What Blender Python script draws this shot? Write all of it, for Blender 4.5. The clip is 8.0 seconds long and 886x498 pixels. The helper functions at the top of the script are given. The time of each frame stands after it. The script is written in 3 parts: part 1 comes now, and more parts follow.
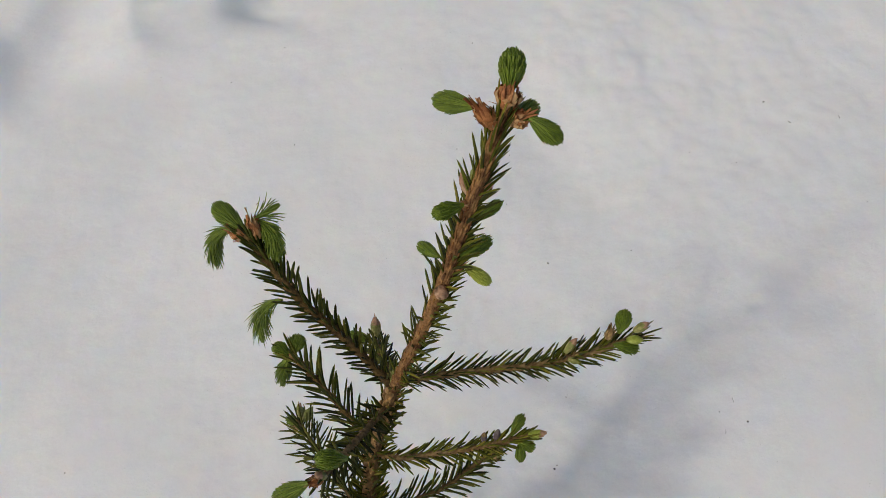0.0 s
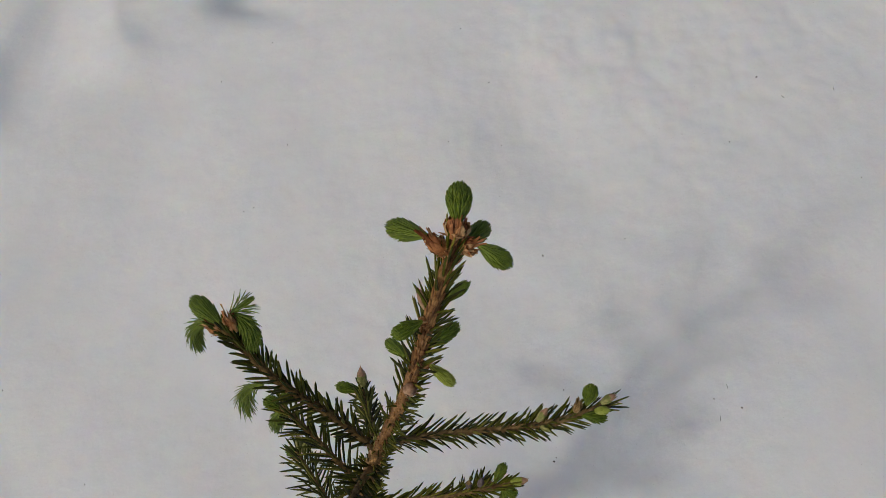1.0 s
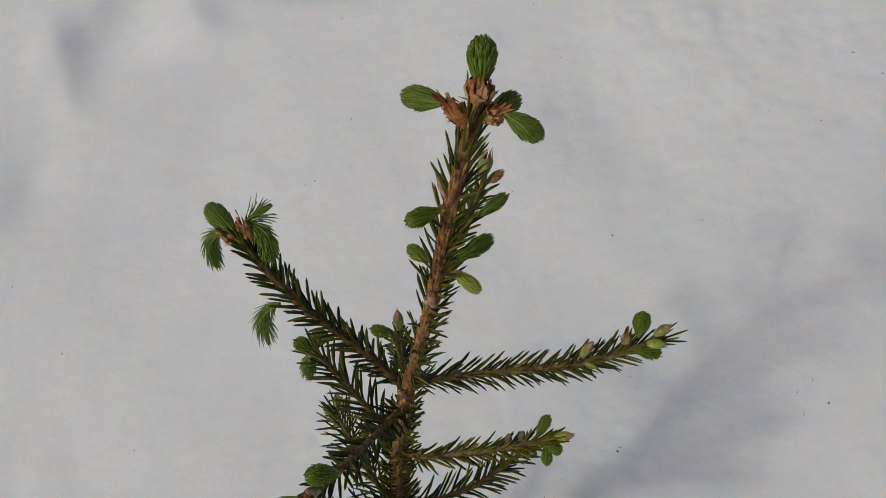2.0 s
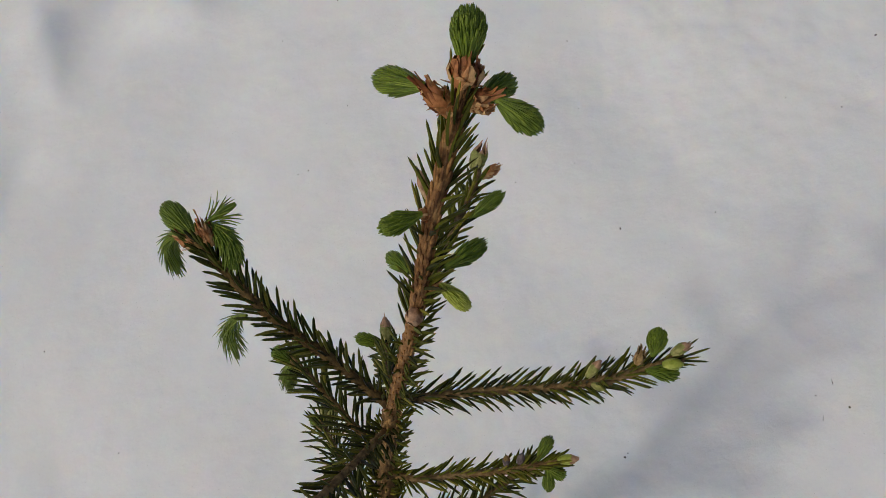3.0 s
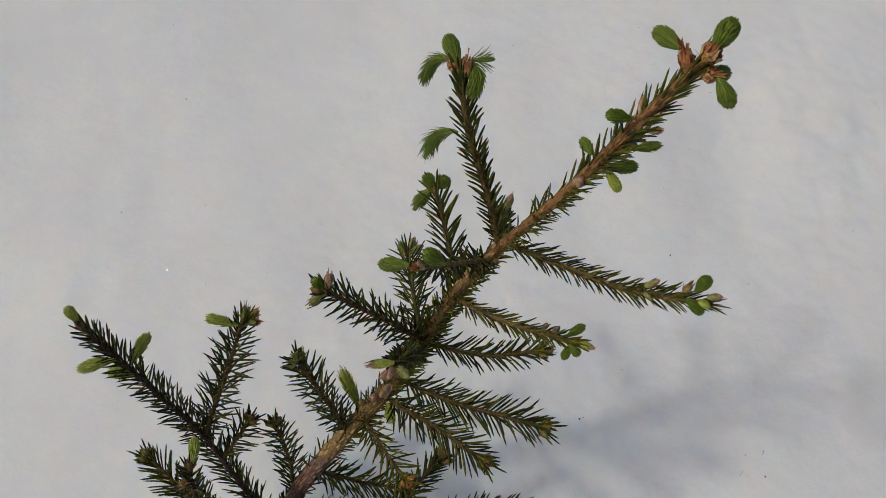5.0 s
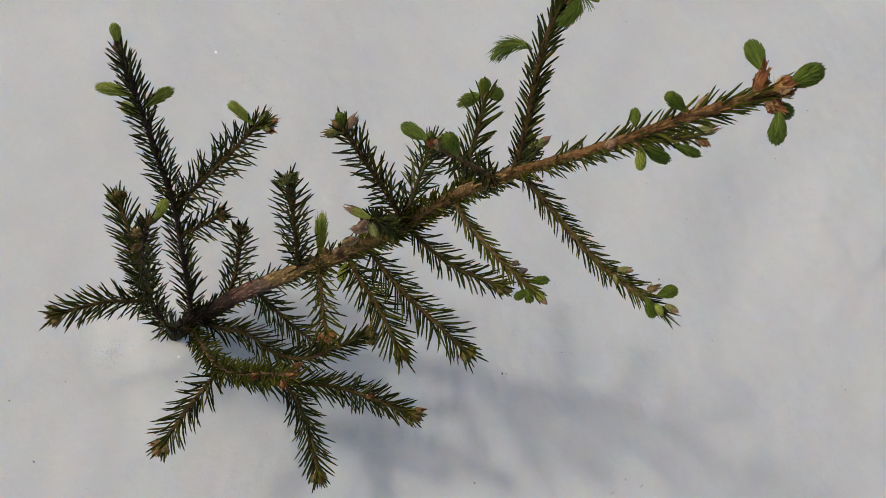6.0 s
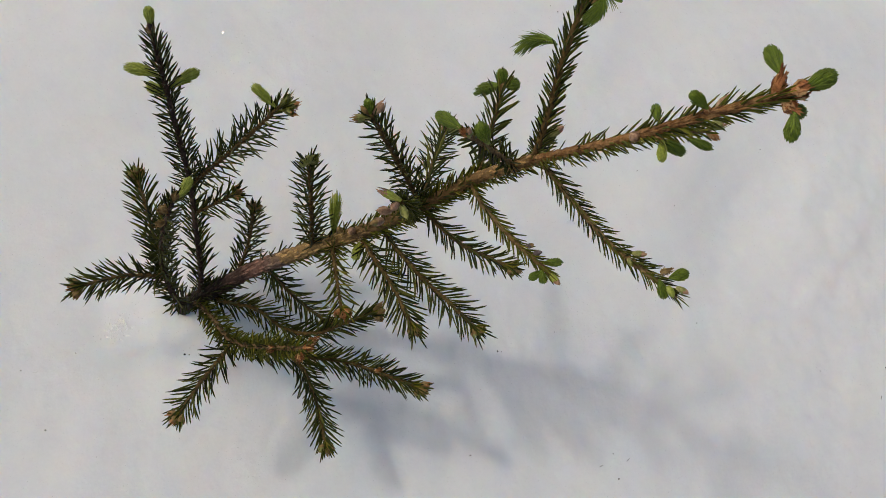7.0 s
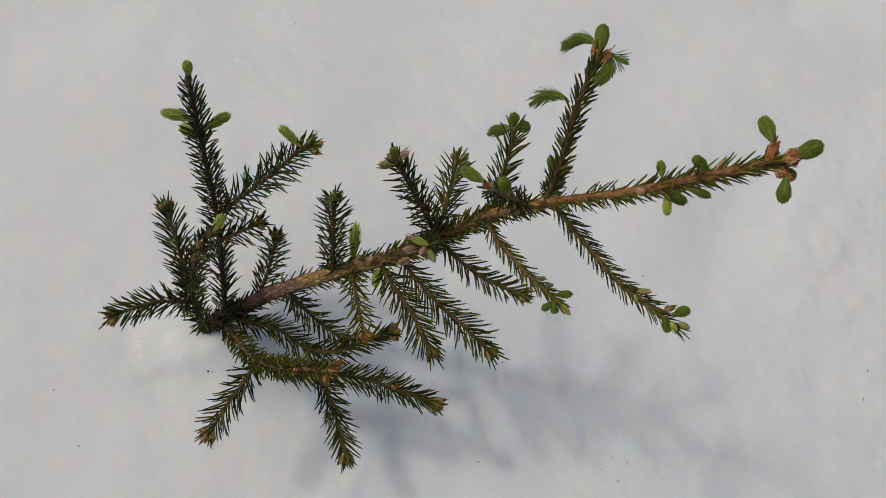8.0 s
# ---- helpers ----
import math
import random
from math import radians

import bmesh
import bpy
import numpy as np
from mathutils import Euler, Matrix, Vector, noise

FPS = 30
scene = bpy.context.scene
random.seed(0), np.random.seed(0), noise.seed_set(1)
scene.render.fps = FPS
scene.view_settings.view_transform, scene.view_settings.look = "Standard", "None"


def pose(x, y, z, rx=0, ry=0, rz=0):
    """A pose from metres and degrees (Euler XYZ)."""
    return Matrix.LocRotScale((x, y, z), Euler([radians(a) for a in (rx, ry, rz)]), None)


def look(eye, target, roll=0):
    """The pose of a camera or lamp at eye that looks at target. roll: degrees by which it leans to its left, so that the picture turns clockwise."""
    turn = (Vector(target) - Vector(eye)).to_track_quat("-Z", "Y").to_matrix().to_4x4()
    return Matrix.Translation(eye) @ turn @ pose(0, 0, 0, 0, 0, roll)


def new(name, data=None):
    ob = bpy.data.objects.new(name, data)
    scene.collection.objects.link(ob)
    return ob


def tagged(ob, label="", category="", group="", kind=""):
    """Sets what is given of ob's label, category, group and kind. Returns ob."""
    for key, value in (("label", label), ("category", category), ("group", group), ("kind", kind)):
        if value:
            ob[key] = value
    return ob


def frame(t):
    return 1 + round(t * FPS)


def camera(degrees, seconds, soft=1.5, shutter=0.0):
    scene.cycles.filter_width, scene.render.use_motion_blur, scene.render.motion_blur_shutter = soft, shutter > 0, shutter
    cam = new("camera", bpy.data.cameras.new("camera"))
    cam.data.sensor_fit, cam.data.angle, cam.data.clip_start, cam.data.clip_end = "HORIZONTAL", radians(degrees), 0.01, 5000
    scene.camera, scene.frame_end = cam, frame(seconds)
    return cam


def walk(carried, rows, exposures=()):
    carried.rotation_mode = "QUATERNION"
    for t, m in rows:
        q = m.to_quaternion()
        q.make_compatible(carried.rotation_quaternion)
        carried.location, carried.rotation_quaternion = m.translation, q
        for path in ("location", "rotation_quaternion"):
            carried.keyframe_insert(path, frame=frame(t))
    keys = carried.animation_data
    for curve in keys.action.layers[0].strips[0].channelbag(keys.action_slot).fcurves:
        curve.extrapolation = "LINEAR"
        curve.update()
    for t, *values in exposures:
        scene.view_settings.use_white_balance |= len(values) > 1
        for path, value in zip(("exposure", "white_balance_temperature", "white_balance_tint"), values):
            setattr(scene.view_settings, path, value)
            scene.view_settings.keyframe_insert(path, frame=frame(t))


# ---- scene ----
cam = camera(57.0, 8.0, soft=0.35)
PATH = [
    (0, (0.041, 0.035, 0.642), (-0.03, 1.017, -1.098), -2.2),
    (0.3, (0.074, 0.032, 0.657), (-0.068, 1.093, -1.032), -8.1),
    (0.5, (0.078, 0.046, 0.672), (-0.078, 1.068, -1.04), -9.9),
    (0.7, (0.073, 0.054, 0.678), (-0.067, 1.063, -1.043), -8.4),
    (1, (0.058, 0.079, 0.674), (-0.047, 0.924, -1.135), -7.5),
    (1.2, (0.05, 0.061, 0.662), (-0.079, 0.946, -1.127), -5.0),
    (1.5, (0.067, 0.051, 0.644), (-0.135, 0.942, -1.135), -10.3),
    (2.8, (0.073, 0.078, 0.607), (-0.26, 0.934, -1.169), -18.7),
    (3, (0.072, 0.079, 0.6), (-0.244, 0.929, -1.182), -17.7),
    (3.5, (0.079, 0.071, 0.623), (-0.254, 0.908, -1.163), -19.0),
    (4, (0.071, 0.033, 0.674), (-0.216, 0.898, -1.107), -15.8),
    (4.2, (0.069, 0.015, 0.677), (-0.2, 0.871, -1.11), -13.9),
    (5.3, (0.05, -0.021, 0.684), (-0.279, 0.696, -1.154), 20.2),
    (5.5, (0.051, -0.015, 0.687), (-0.252, 0.664, -1.169), 26.3),
    (6, (0.072, -0.031, 0.685), (-0.157, 0.632, -1.188), 42.4),
    (6.5, (0.069, -0.042, 0.692), (-0.122, 0.626, -1.184), 46.6),
    (7, (0.061, -0.061, 0.7), (-0.091, 0.643, -1.166), 49.9),
    (7.5, (0.049, -0.062, 0.719), (-0.096, 0.63, -1.151), 51.8),
    (8, (0.031, -0.079, 0.736), (-0.081, 0.641, -1.127), 52.5),
]
KELVIN, TINT = 6680, 7
EXPOSURES = [(t, stops, KELVIN, TINT) for t, stops in ((0, 0.07), (0.3, -0.08), (0.5, -0.12), (0.7, -0.2), (1, -0.2), (1.5, -0.19), (3, -0.11), (4, -0.09), (5.5, -0.08), (6, -0.08), (6.5, 0.02), (7, 0.1), (7.5, 0.05), (8, 0.0))]
walk(cam, [(t, look(eye, target, roll)) for t, eye, target, roll in PATH], EXPOSURES)

# ---- daylight: a hazy sun and the sky ----
SUN_WAY = Vector((0.71, 0.53, -1.0)).normalized()
SUN_STRENGTH, SKY_STRENGTH = 0.67, 0.078
world = bpy.data.worlds.new("sky")
scene.world = world
world.use_nodes = True
wn = world.node_tree.nodes
sky = wn.new("ShaderNodeTexSky")
sky.sky_type, sky.sun_disc = "NISHITA", False
sky.sun_elevation = math.asin(-SUN_WAY.z)
sky.sun_rotation = math.atan2(-SUN_WAY.x, -SUN_WAY.y)
sky.air_density, sky.dust_density, sky.ozone_density = 1.0, 5.0, 1.2
world.node_tree.links.new(sky.outputs[0], wn["Background"].inputs[0])
wn["Background"].inputs[1].default_value = SKY_STRENGTH
sun = new("sun", bpy.data.lights.new("sun", "SUN"))
sun.data.energy, sun.data.angle, sun.data.color = SUN_STRENGTH, radians(3.6), (1.0, 0.985, 0.905)
sun.matrix_world = look((-3, -3, 5), Vector((-3, -3, 5)) + SUN_WAY)


# ---- materials ----
def material(name, rough=0.6, spec=0.5):
    m = bpy.data.materials.new(name)
    m.use_nodes = True
    bsdf = m.node_tree.nodes["Principled BSDF"]
    bsdf.inputs["Roughness"].default_value = rough
    bsdf.inputs["Specular IOR Level"].default_value = spec
    return m, m.node_tree, bsdf


def put(tree, kind, **values):
    n = tree.nodes.new(kind)
    for key, value in values.items():
        n.inputs[key.replace("_", " ")].default_value = value
    return n


def ramp(tree, source, stops):
    r = tree.nodes.new("ShaderNodeValToRGB")
    while len(r.color_ramp.elements) < len(stops):
        r.color_ramp.elements.new(0.5)
    for e, (at, colour) in zip(r.color_ramp.elements, stops):
        e.position, e.color = at, (*colour, 1)
    tree.links.new(source, r.inputs[0])
    return r.outputs[0]


def blend(tree, a, b, factor, kind="MIX"):
    n = tree.nodes.new("ShaderNodeMix")
    n.data_type, n.blend_type = "RGBA", kind
    for socket, value in ((n.inputs[0], factor), (n.inputs[6], a), (n.inputs[7], b)):
        if isinstance(value, bpy.types.NodeSocket):
            tree.links.new(value, socket)
        elif isinstance(value, tuple):
            socket.default_value = (*value, 1)
        else:
            socket.default_value = value
    return n.outputs[2]


def grain(tree, scale, detail=3.0, rough=0.6):
    n = put(tree, "ShaderNodeTexNoise", Scale=scale, Detail=detail, Roughness=rough)
    co = tree.nodes.new("ShaderNodeTexCoord")
    tree.links.new(co.outputs["Object"], n.inputs["Vector"])
    return n.outputs["Fac"]


def bump(tree, bsdf, height, strength, distance):
    b = put(tree, "ShaderNodeBump", Strength=strength, Distance=distance)
    tree.links.new(height, b.inputs["Height"])
    tree.links.new(b.outputs[0], bsdf.inputs["Normal"])
    return b


def needle_material(name, island, dark, mid, light, rough):
    """Needles: each takes its own green, by object or by island, with a fine mottling."""
    m, tree, bsdf = material(name, rough, 0.13)
    if island:
        pick = tree.nodes.new("ShaderNodeNewGeometry").outputs["Random Per Island"]
    else:
        pick = tree.nodes.new("ShaderNodeObjectInfo").outputs["Random"]
    base = ramp(tree, pick, [(0.0, dark), (0.45, mid), (0.8, mid), (1.0, light)])
    spots = ramp(tree, grain(tree, 900.0), [(0.35, (0.65, 0.65, 0.65)), (0.7, (1.25, 1.2, 1.1))])
    tree.links.new(blend(tree, base, spots, 1.0, "MULTIPLY"), bsdf.inputs["Base Color"])
    bump(tree, bsdf, grain(tree, 2500.0), 0.25, 0.0002)
    return m


NEEDLE_GREENS = ((0.010, 0.012, 0.003), (0.046, 0.056, 0.007), (0.165, 0.160, 0.028))
NEEDLE = needle_material("spruce_needle", False, *NEEDLE_GREENS, 0.42)
NEEDLES = needle_material("spruce_needles", True, *NEEDLE_GREENS, 0.42)
OLIVE_GREENS = ((0.023, 0.027, 0.004), (0.092, 0.102, 0.009), (0.240, 0.212, 0.030))
OLIVE = needle_material("olive_needles", True, *OLIVE_GREENS, 0.5)
OLIVE_NEEDLE = needle_material("olive_needle", False, *OLIVE_GREENS, 0.5)


def shoot_material(name, dark, mid, light):
    m, tree, bsdf = material(name, 0.5, 0.35)
    pick = tree.nodes.new("ShaderNodeNewGeometry").outputs["Random Per Island"]
    base = ramp(tree, pick, [(0.0, dark), (0.5, mid), (1.0, light)])
    spots = ramp(tree, grain(tree, 700.0), [(0.3, (0.7, 0.72, 0.65)), (0.7, (1.2, 1.18, 1.1))])
    tree.links.new(blend(tree, base, spots, 1.0, "MULTIPLY"), bsdf.inputs["Base Color"])
    bsdf.inputs["Subsurface Weight"].default_value = 0.12
    bsdf.inputs["Subsurface Radius"].default_value = (0.0006, 0.001, 0.0003)
    return m


SHOOT = shoot_material("fresh_shoot", (0.086, 0.130, 0.010), (0.128, 0.188, 0.016), (0.185, 0.245, 0.026))
PALE_SHOOT = shoot_material("pale_shoot", (0.225, 0.270, 0.035), (0.340, 0.390, 0.060), (0.450, 0.490, 0.120))


def bark_material(name, dark, mid, light, flakes):
    m, tree, bsdf = material(name, 0.75, 0.25)
    ridges = ramp(tree, grain(tree, 420.0, 5.0, 0.65), [(0.28, dark), (0.5, mid), (0.72, light)])
    stains = ramp(tree, grain(tree, 90.0, 3.0), [(0.35, flakes), (0.65, (1.0, 1.0, 1.0))])
    flake = ramp(tree, tree.nodes.new("ShaderNodeNewGeometry").outputs["Random Per Island"], [(0.0, (0.55, 0.50, 0.46)), (0.5, (1.0, 1.0, 0.95)), (1.0, (1.45, 1.40, 1.15))])
    worn = blend(tree, ridges, stains, 1.0, "MULTIPLY")
    tree.links.new(blend(tree, worn, flake, 1.0, "MULTIPLY"), bsdf.inputs["Base Color"])
    bump(tree, bsdf, grain(tree, 600.0, 6.0, 0.7), 0.8, 0.0006)
    return m


BARK_LEADER = bark_material("leader_bark", (0.120, 0.056, 0.024), (0.265, 0.138, 0.058), (0.43, 0.265, 0.115), (0.66, 0.60, 0.52))
BARK_STEM = bark_material("stem_bark", (0.07, 0.042, 0.028), (0.23, 0.145, 0.075), (0.42, 0.285, 0.155), (0.42, 0.40, 0.42))


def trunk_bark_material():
    """Bark whose colour changes up the trunk: blackish at the foot, rubbed reddish, peeled ochre, then brown."""
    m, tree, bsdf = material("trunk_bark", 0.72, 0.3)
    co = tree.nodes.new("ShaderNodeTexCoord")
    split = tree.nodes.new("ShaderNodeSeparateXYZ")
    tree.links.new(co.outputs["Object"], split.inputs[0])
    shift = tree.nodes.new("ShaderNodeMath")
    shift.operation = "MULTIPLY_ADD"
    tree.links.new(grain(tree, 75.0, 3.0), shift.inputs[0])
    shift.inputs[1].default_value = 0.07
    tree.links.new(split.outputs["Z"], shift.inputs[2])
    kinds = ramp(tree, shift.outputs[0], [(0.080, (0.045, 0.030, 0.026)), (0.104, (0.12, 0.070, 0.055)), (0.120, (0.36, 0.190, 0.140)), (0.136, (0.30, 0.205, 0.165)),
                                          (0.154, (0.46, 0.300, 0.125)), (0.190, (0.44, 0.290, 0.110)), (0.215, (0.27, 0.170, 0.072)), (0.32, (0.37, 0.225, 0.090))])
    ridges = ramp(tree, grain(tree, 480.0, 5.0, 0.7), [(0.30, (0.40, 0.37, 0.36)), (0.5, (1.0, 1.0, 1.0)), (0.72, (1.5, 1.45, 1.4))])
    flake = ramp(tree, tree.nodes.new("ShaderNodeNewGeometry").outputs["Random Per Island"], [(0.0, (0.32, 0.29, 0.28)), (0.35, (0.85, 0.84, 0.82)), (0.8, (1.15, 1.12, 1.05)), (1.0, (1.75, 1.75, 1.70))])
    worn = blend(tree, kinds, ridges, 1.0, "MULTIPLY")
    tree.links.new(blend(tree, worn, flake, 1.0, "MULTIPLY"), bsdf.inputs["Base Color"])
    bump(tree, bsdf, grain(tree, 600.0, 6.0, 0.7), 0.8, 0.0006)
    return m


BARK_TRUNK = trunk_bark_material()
BARK_TWIG = bark_material("twig_bark", (0.05, 0.032, 0.014), (0.125, 0.080, 0.032), (0.23, 0.155, 0.055), (0.70, 0.66, 0.52))
BARK_OCHRE = bark_material("ochre_twig_bark", (0.09, 0.054, 0.026), (0.215, 0.142, 0.070), (0.37, 0.27, 0.14), (0.72, 0.66, 0.56))
BARK_DARK = bark_material("purplish_twig_bark", (0.030, 0.020, 0.018), (0.075, 0.048, 0.040), (0.14, 0.095, 0.075), (0.70, 0.62, 0.60))


def scale_material(name, dark, mid, light):
    m, tree, bsdf = material(name, 0.6, 0.35)
    pick = tree.nodes.new("ShaderNodeNewGeometry").outputs["Random Per Island"]
    base = ramp(tree, pick, [(0.0, dark), (0.5, mid), (1.0, light)])
    spots = ramp(tree, grain(tree, 800.0), [(0.3, (0.6, 0.55, 0.5)), (0.7, (1.2, 1.2, 1.2))])
    tree.links.new(blend(tree, base, spots, 1.0, "MULTIPLY"), bsdf.inputs["Base Color"])
    bump(tree, bsdf, grain(tree, 1200.0), 0.4, 0.0003)
    return m


PAPERY = scale_material("papery_bud_scale", (0.22, 0.065, 0.018), (0.44, 0.185, 0.062), (0.64, 0.42, 0.20))
BUD_PINK = scale_material("pinkish_bud_scale", (0.26, 0.145, 0.085), (0.42, 0.24, 0.150), (0.52, 0.38, 0.24))
BUD_GREEN = scale_material("greenish_bud_scale", (0.15, 0.17, 0.040), (0.24, 0.26, 0.070), (0.38, 0.36, 0.14))
BUD_DARK = scale_material("bluish_dark_bud_scale", (0.075, 0.060, 0.055), (0.14, 0.11, 0.115), (0.23, 0.18, 0.18))
HUSK = scale_material("dull_brown_husk", (0.17, 0.098, 0.035), (0.29, 0.185, 0.068), (0.41, 0.285, 0.12))


def snow_material():
    m, tree, bsdf = material("old_snow", 0.65, 0.3)
    tone = ramp(tree, grain(tree, 7.0, 5.0, 0.6), [(0.3, (0.875, 0.885, 0.90)), (0.7, (0.92, 0.925, 0.93))])
    fine = ramp(tree, grain(tree, 380.0, 4.0, 0.75), [(0.3, (0.965, 0.967, 0.97)), (0.65, (1.0, 1.0, 1.0))])
    crust = ramp(tree, grain(tree, 24.0, 4.0, 0.65), [(0.34, (0.965, 0.968, 0.972)), (0.66, (1.0, 1.0, 1.0))])
    tree.links.new(blend(tree, blend(tree, tone, crust, 1.0, "MULTIPLY"), fine, 1.0, "MULTIPLY"), bsdf.inputs["Base Color"])
    bsdf.inputs["Subsurface Weight"].default_value = 0.95
    bsdf.inputs["Subsurface Radius"].default_value = (0.013, 0.0155, 0.020)
    bsdf.inputs["Subsurface Scale"].default_value = 1.0
    coarse = put(tree, "ShaderNodeBump", Strength=0.16, Distance=0.004)
    tree.links.new(grain(tree, 90.0, 6.0, 0.7), coarse.inputs["Height"])
    b = bump(tree, bsdf, grain(tree, 900.0, 3.0, 0.7), 0.12, 0.0006)
    tree.links.new(coarse.outputs[0], b.inputs["Normal"])
    return m


SNOW = snow_material()
CRYSTAL, _, _bsdf = material("ice_crystal", 0.24, 1.0)
_bsdf.inputs["Base Color"].default_value = (0.93, 0.94, 0.95, 1)
_bsdf.inputs["IOR"].default_value = 2.2
LITTER, _tree, _bsdf = material("dark_litter", 0.8, 0.2)
_tree.links.new(ramp(_tree, grain(_tree, 900.0), [(0.3, (0.018, 0.013, 0.010)), (0.7, (0.075, 0.052, 0.035))]), _bsdf.inputs["Base Color"])


# ---- builders ----
def mesh_of(name, verts, faces, mat, smooth=True):
    me = bpy.data.meshes.new(name)
    me.from_pydata([tuple(v) for v in verts], [], faces)
    me.materials.append(mat)
    if smooth:
        me.polygons.foreach_set("use_smooth", [True] * len(me.polygons))
    me.update()
    return me


def part(name, data, parent, label="", kind=""):
    ob = new(name, data)
    ob.parent = parent
    if parent.type == "EMPTY":
        ob.matrix_parent_inverse = Matrix.Translation(-parent.location)
    return tagged(ob, label=label, kind=kind)


def smooth_line(points, step):
    """A Catmull-Rom line through the points, with a point every step metres."""
    p = [Vector(q) for q in points]
    p = [2 * p[0] - p[1], *p, 2 * p[-1] - p[-2]]
    out = []
    for a, b, c, d in zip(p, p[1:], p[2:], p[3:]):
        n = max(2, int((c - b).length / step))
        for k in range(n):
            u = k / n
            out.append(0.5 * (2 * b + (c - a) * u + (2 * a - 5 * b + 4 * c - d) * u * u + (3 * b - a - 3 * c + d) * u**3))
    return out + [p[-2]]


def side_axes(way):
    """Two axes across a way; the second lies as near to the sky as it can."""
    up = Vector((0, 0, 1)) if abs(way.z) < 0.97 else Vector((0, 1, 0))
    across = way.cross(up).normalized()
    return across, across.cross(way).normalized()


def tube(line, r0, r1, rng, sides=10, lump=0.12, ridge=0.0):
    """A tapered stem with swellings and the small pegs of fallen needles."""
    verts, faces = [], []
    n = len(line)
    for k, p in enumerate(line):
        way = (line[min(k + 1, n - 1)] - line[max(k - 1, 0)]).normalized()
        a, b = side_axes(way)
        r = r0 + (r1 - r0) * k / (n - 1)
        for s in range(sides):
            t = 2 * math.pi * s / sides
            q = noise.noise(Vector((p.x * 350 + s * 1.7, p.y * 350, p.z * 350)))
            peg = ridge if rng.random() < 0.22 else 0.0
            verts.append(p + (a * math.cos(t) + b * math.sin(t)) * r * (1 + lump * q + peg))
    for k in range(n - 1):
        for s in range(sides):
            i, j = k * sides + s, k * sides + (s + 1) % sides
            faces.append((i, j, j + sides, i + sides))
    verts.append(line[-1] + (line[-1] - line[-2]) * 0.4)
    faces += [((n - 1) * sides + s, (n - 1) * sides + (s + 1) % sides, len(verts) - 1) for s in range(sides)]
    verts.append(line[0])
    faces += [((s + 1) % sides, s, len(verts) - 1) for s in range(sides)]
    return verts, faces


NEEDLE_RINGS = ((0.0, 0.45), (0.12, 0.85), (0.52, 1.0), (0.87, 0.68))


def add_needle(verts, faces, base, tip, width, bow):
    """One four-sided needle from base to tip, bent by bow, with a short point."""
    way = tip - base
    a, b = side_axes(way.normalized())
    first = len(verts)
    for u, w in NEEDLE_RINGS:
        p = base + way * u + bow * (4 * u * (1 - u) * 0.5 + u * u * 0.5)
        for x, y in ((1, 0), (0, 0.8), (-1, 0), (0, -0.8)):
            verts.append(p + (a * x + b * y) * (width * w / 2))
    verts.append(tip + bow * 0.5)
    for k in range(3):
        for s in range(4):
            i, j = first + 4 * k + s, first + 4 * k + (s + 1) % 4
            faces.append((i, j, j + 4, i + 4))
    faces += [(first + 12 + s, first + 12 + (s + 1) % 4, first + 16) for s in range(4)]


def needle_plan(line, rng, every, length, spread, width, comb, start=0.0, stop=1.0, radius=0.001, forward_tip=0.5, bare=0.0):
    """Where the needles of a twig sit: base, tip, width and bend of each. comb: how far the lower ones part to the two sides; bare: how much of the upper side is worn bare."""
    lengths = [0.0]
    for a, b in zip(line, line[1:]):
        lengths.append(lengths[-1] + (b - a).length)
    total, out, turn, s = lengths[-1], [], rng.random() * 6.28, lengths[-1] * start
    k = 0
    while s < total * stop:
        while k < len(line) - 2 and lengths[k + 1] < s:
            k += 1
        u = (s - lengths[k]) / max(lengths[k + 1] - lengths[k], 1e-9)
        p, way = line[k].lerp(line[k + 1], u), (line[k + 1] - line[k]).normalized()
        across, up = side_axes(way)
        turn += 2.39996 + rng.uniform(-0.3, 0.3)
        x, y = math.cos(turn), math.sin(turn)
        if y < 0.2:
            y = y * (1 - comb) + 0.12 * comb
        elif y > 0.5:
            y *= 1 - 0.35 * comb
        out_way = (across * x + up * y).normalized()
        far = s / total
        angle = spread * rng.uniform(0.78, 1.2)
        if far > 0.8:
            angle *= 1 - forward_tip * (far - 0.8) / 0.2
        aim = (way * math.cos(angle) + out_way * math.sin(angle)).normalized()
        size = length * rng.uniform(0.78, 1.15) * (0.7 + 0.3 * min(1.0, far / 0.12)) * (1 - 0.25 * max(0.0, far - 0.75) / 0.25)
        base = p + out_way * radius * (1 - 0.3 * far) * 0.85
        bow = way * size * rng.uniform(-0.02, 0.16) + Vector((rng.uniform(-1, 1), rng.uniform(-1, 1), rng.uniform(-1, 1))) * size * 0.04
        out.append((base, base + aim * size, width * rng.uniform(0.85, 1.15), bow))
        if y > 0.45 and rng.random() < bare:
            out.pop()
        s += every * rng.uniform(0.6, 1.4)
    return out


UNIT_NEEDLES, UNIT_OLIVES = [], []
for _k in range(6):
    _v, _f = [], []
    add_needle(_v, _f, Vector((0, 0, 0)), Vector((0, 0, 1)), 0.091 + 0.006 * _k, Vector((0.03 + 0.03 * _k, 0.02 * (_k - 3), 0)))
    UNIT_NEEDLES.append(mesh_of("needle", _v, _f, NEEDLE, False))
    UNIT_OLIVES.append(mesh_of("needle", _v, _f, OLIVE_NEEDLE, False))


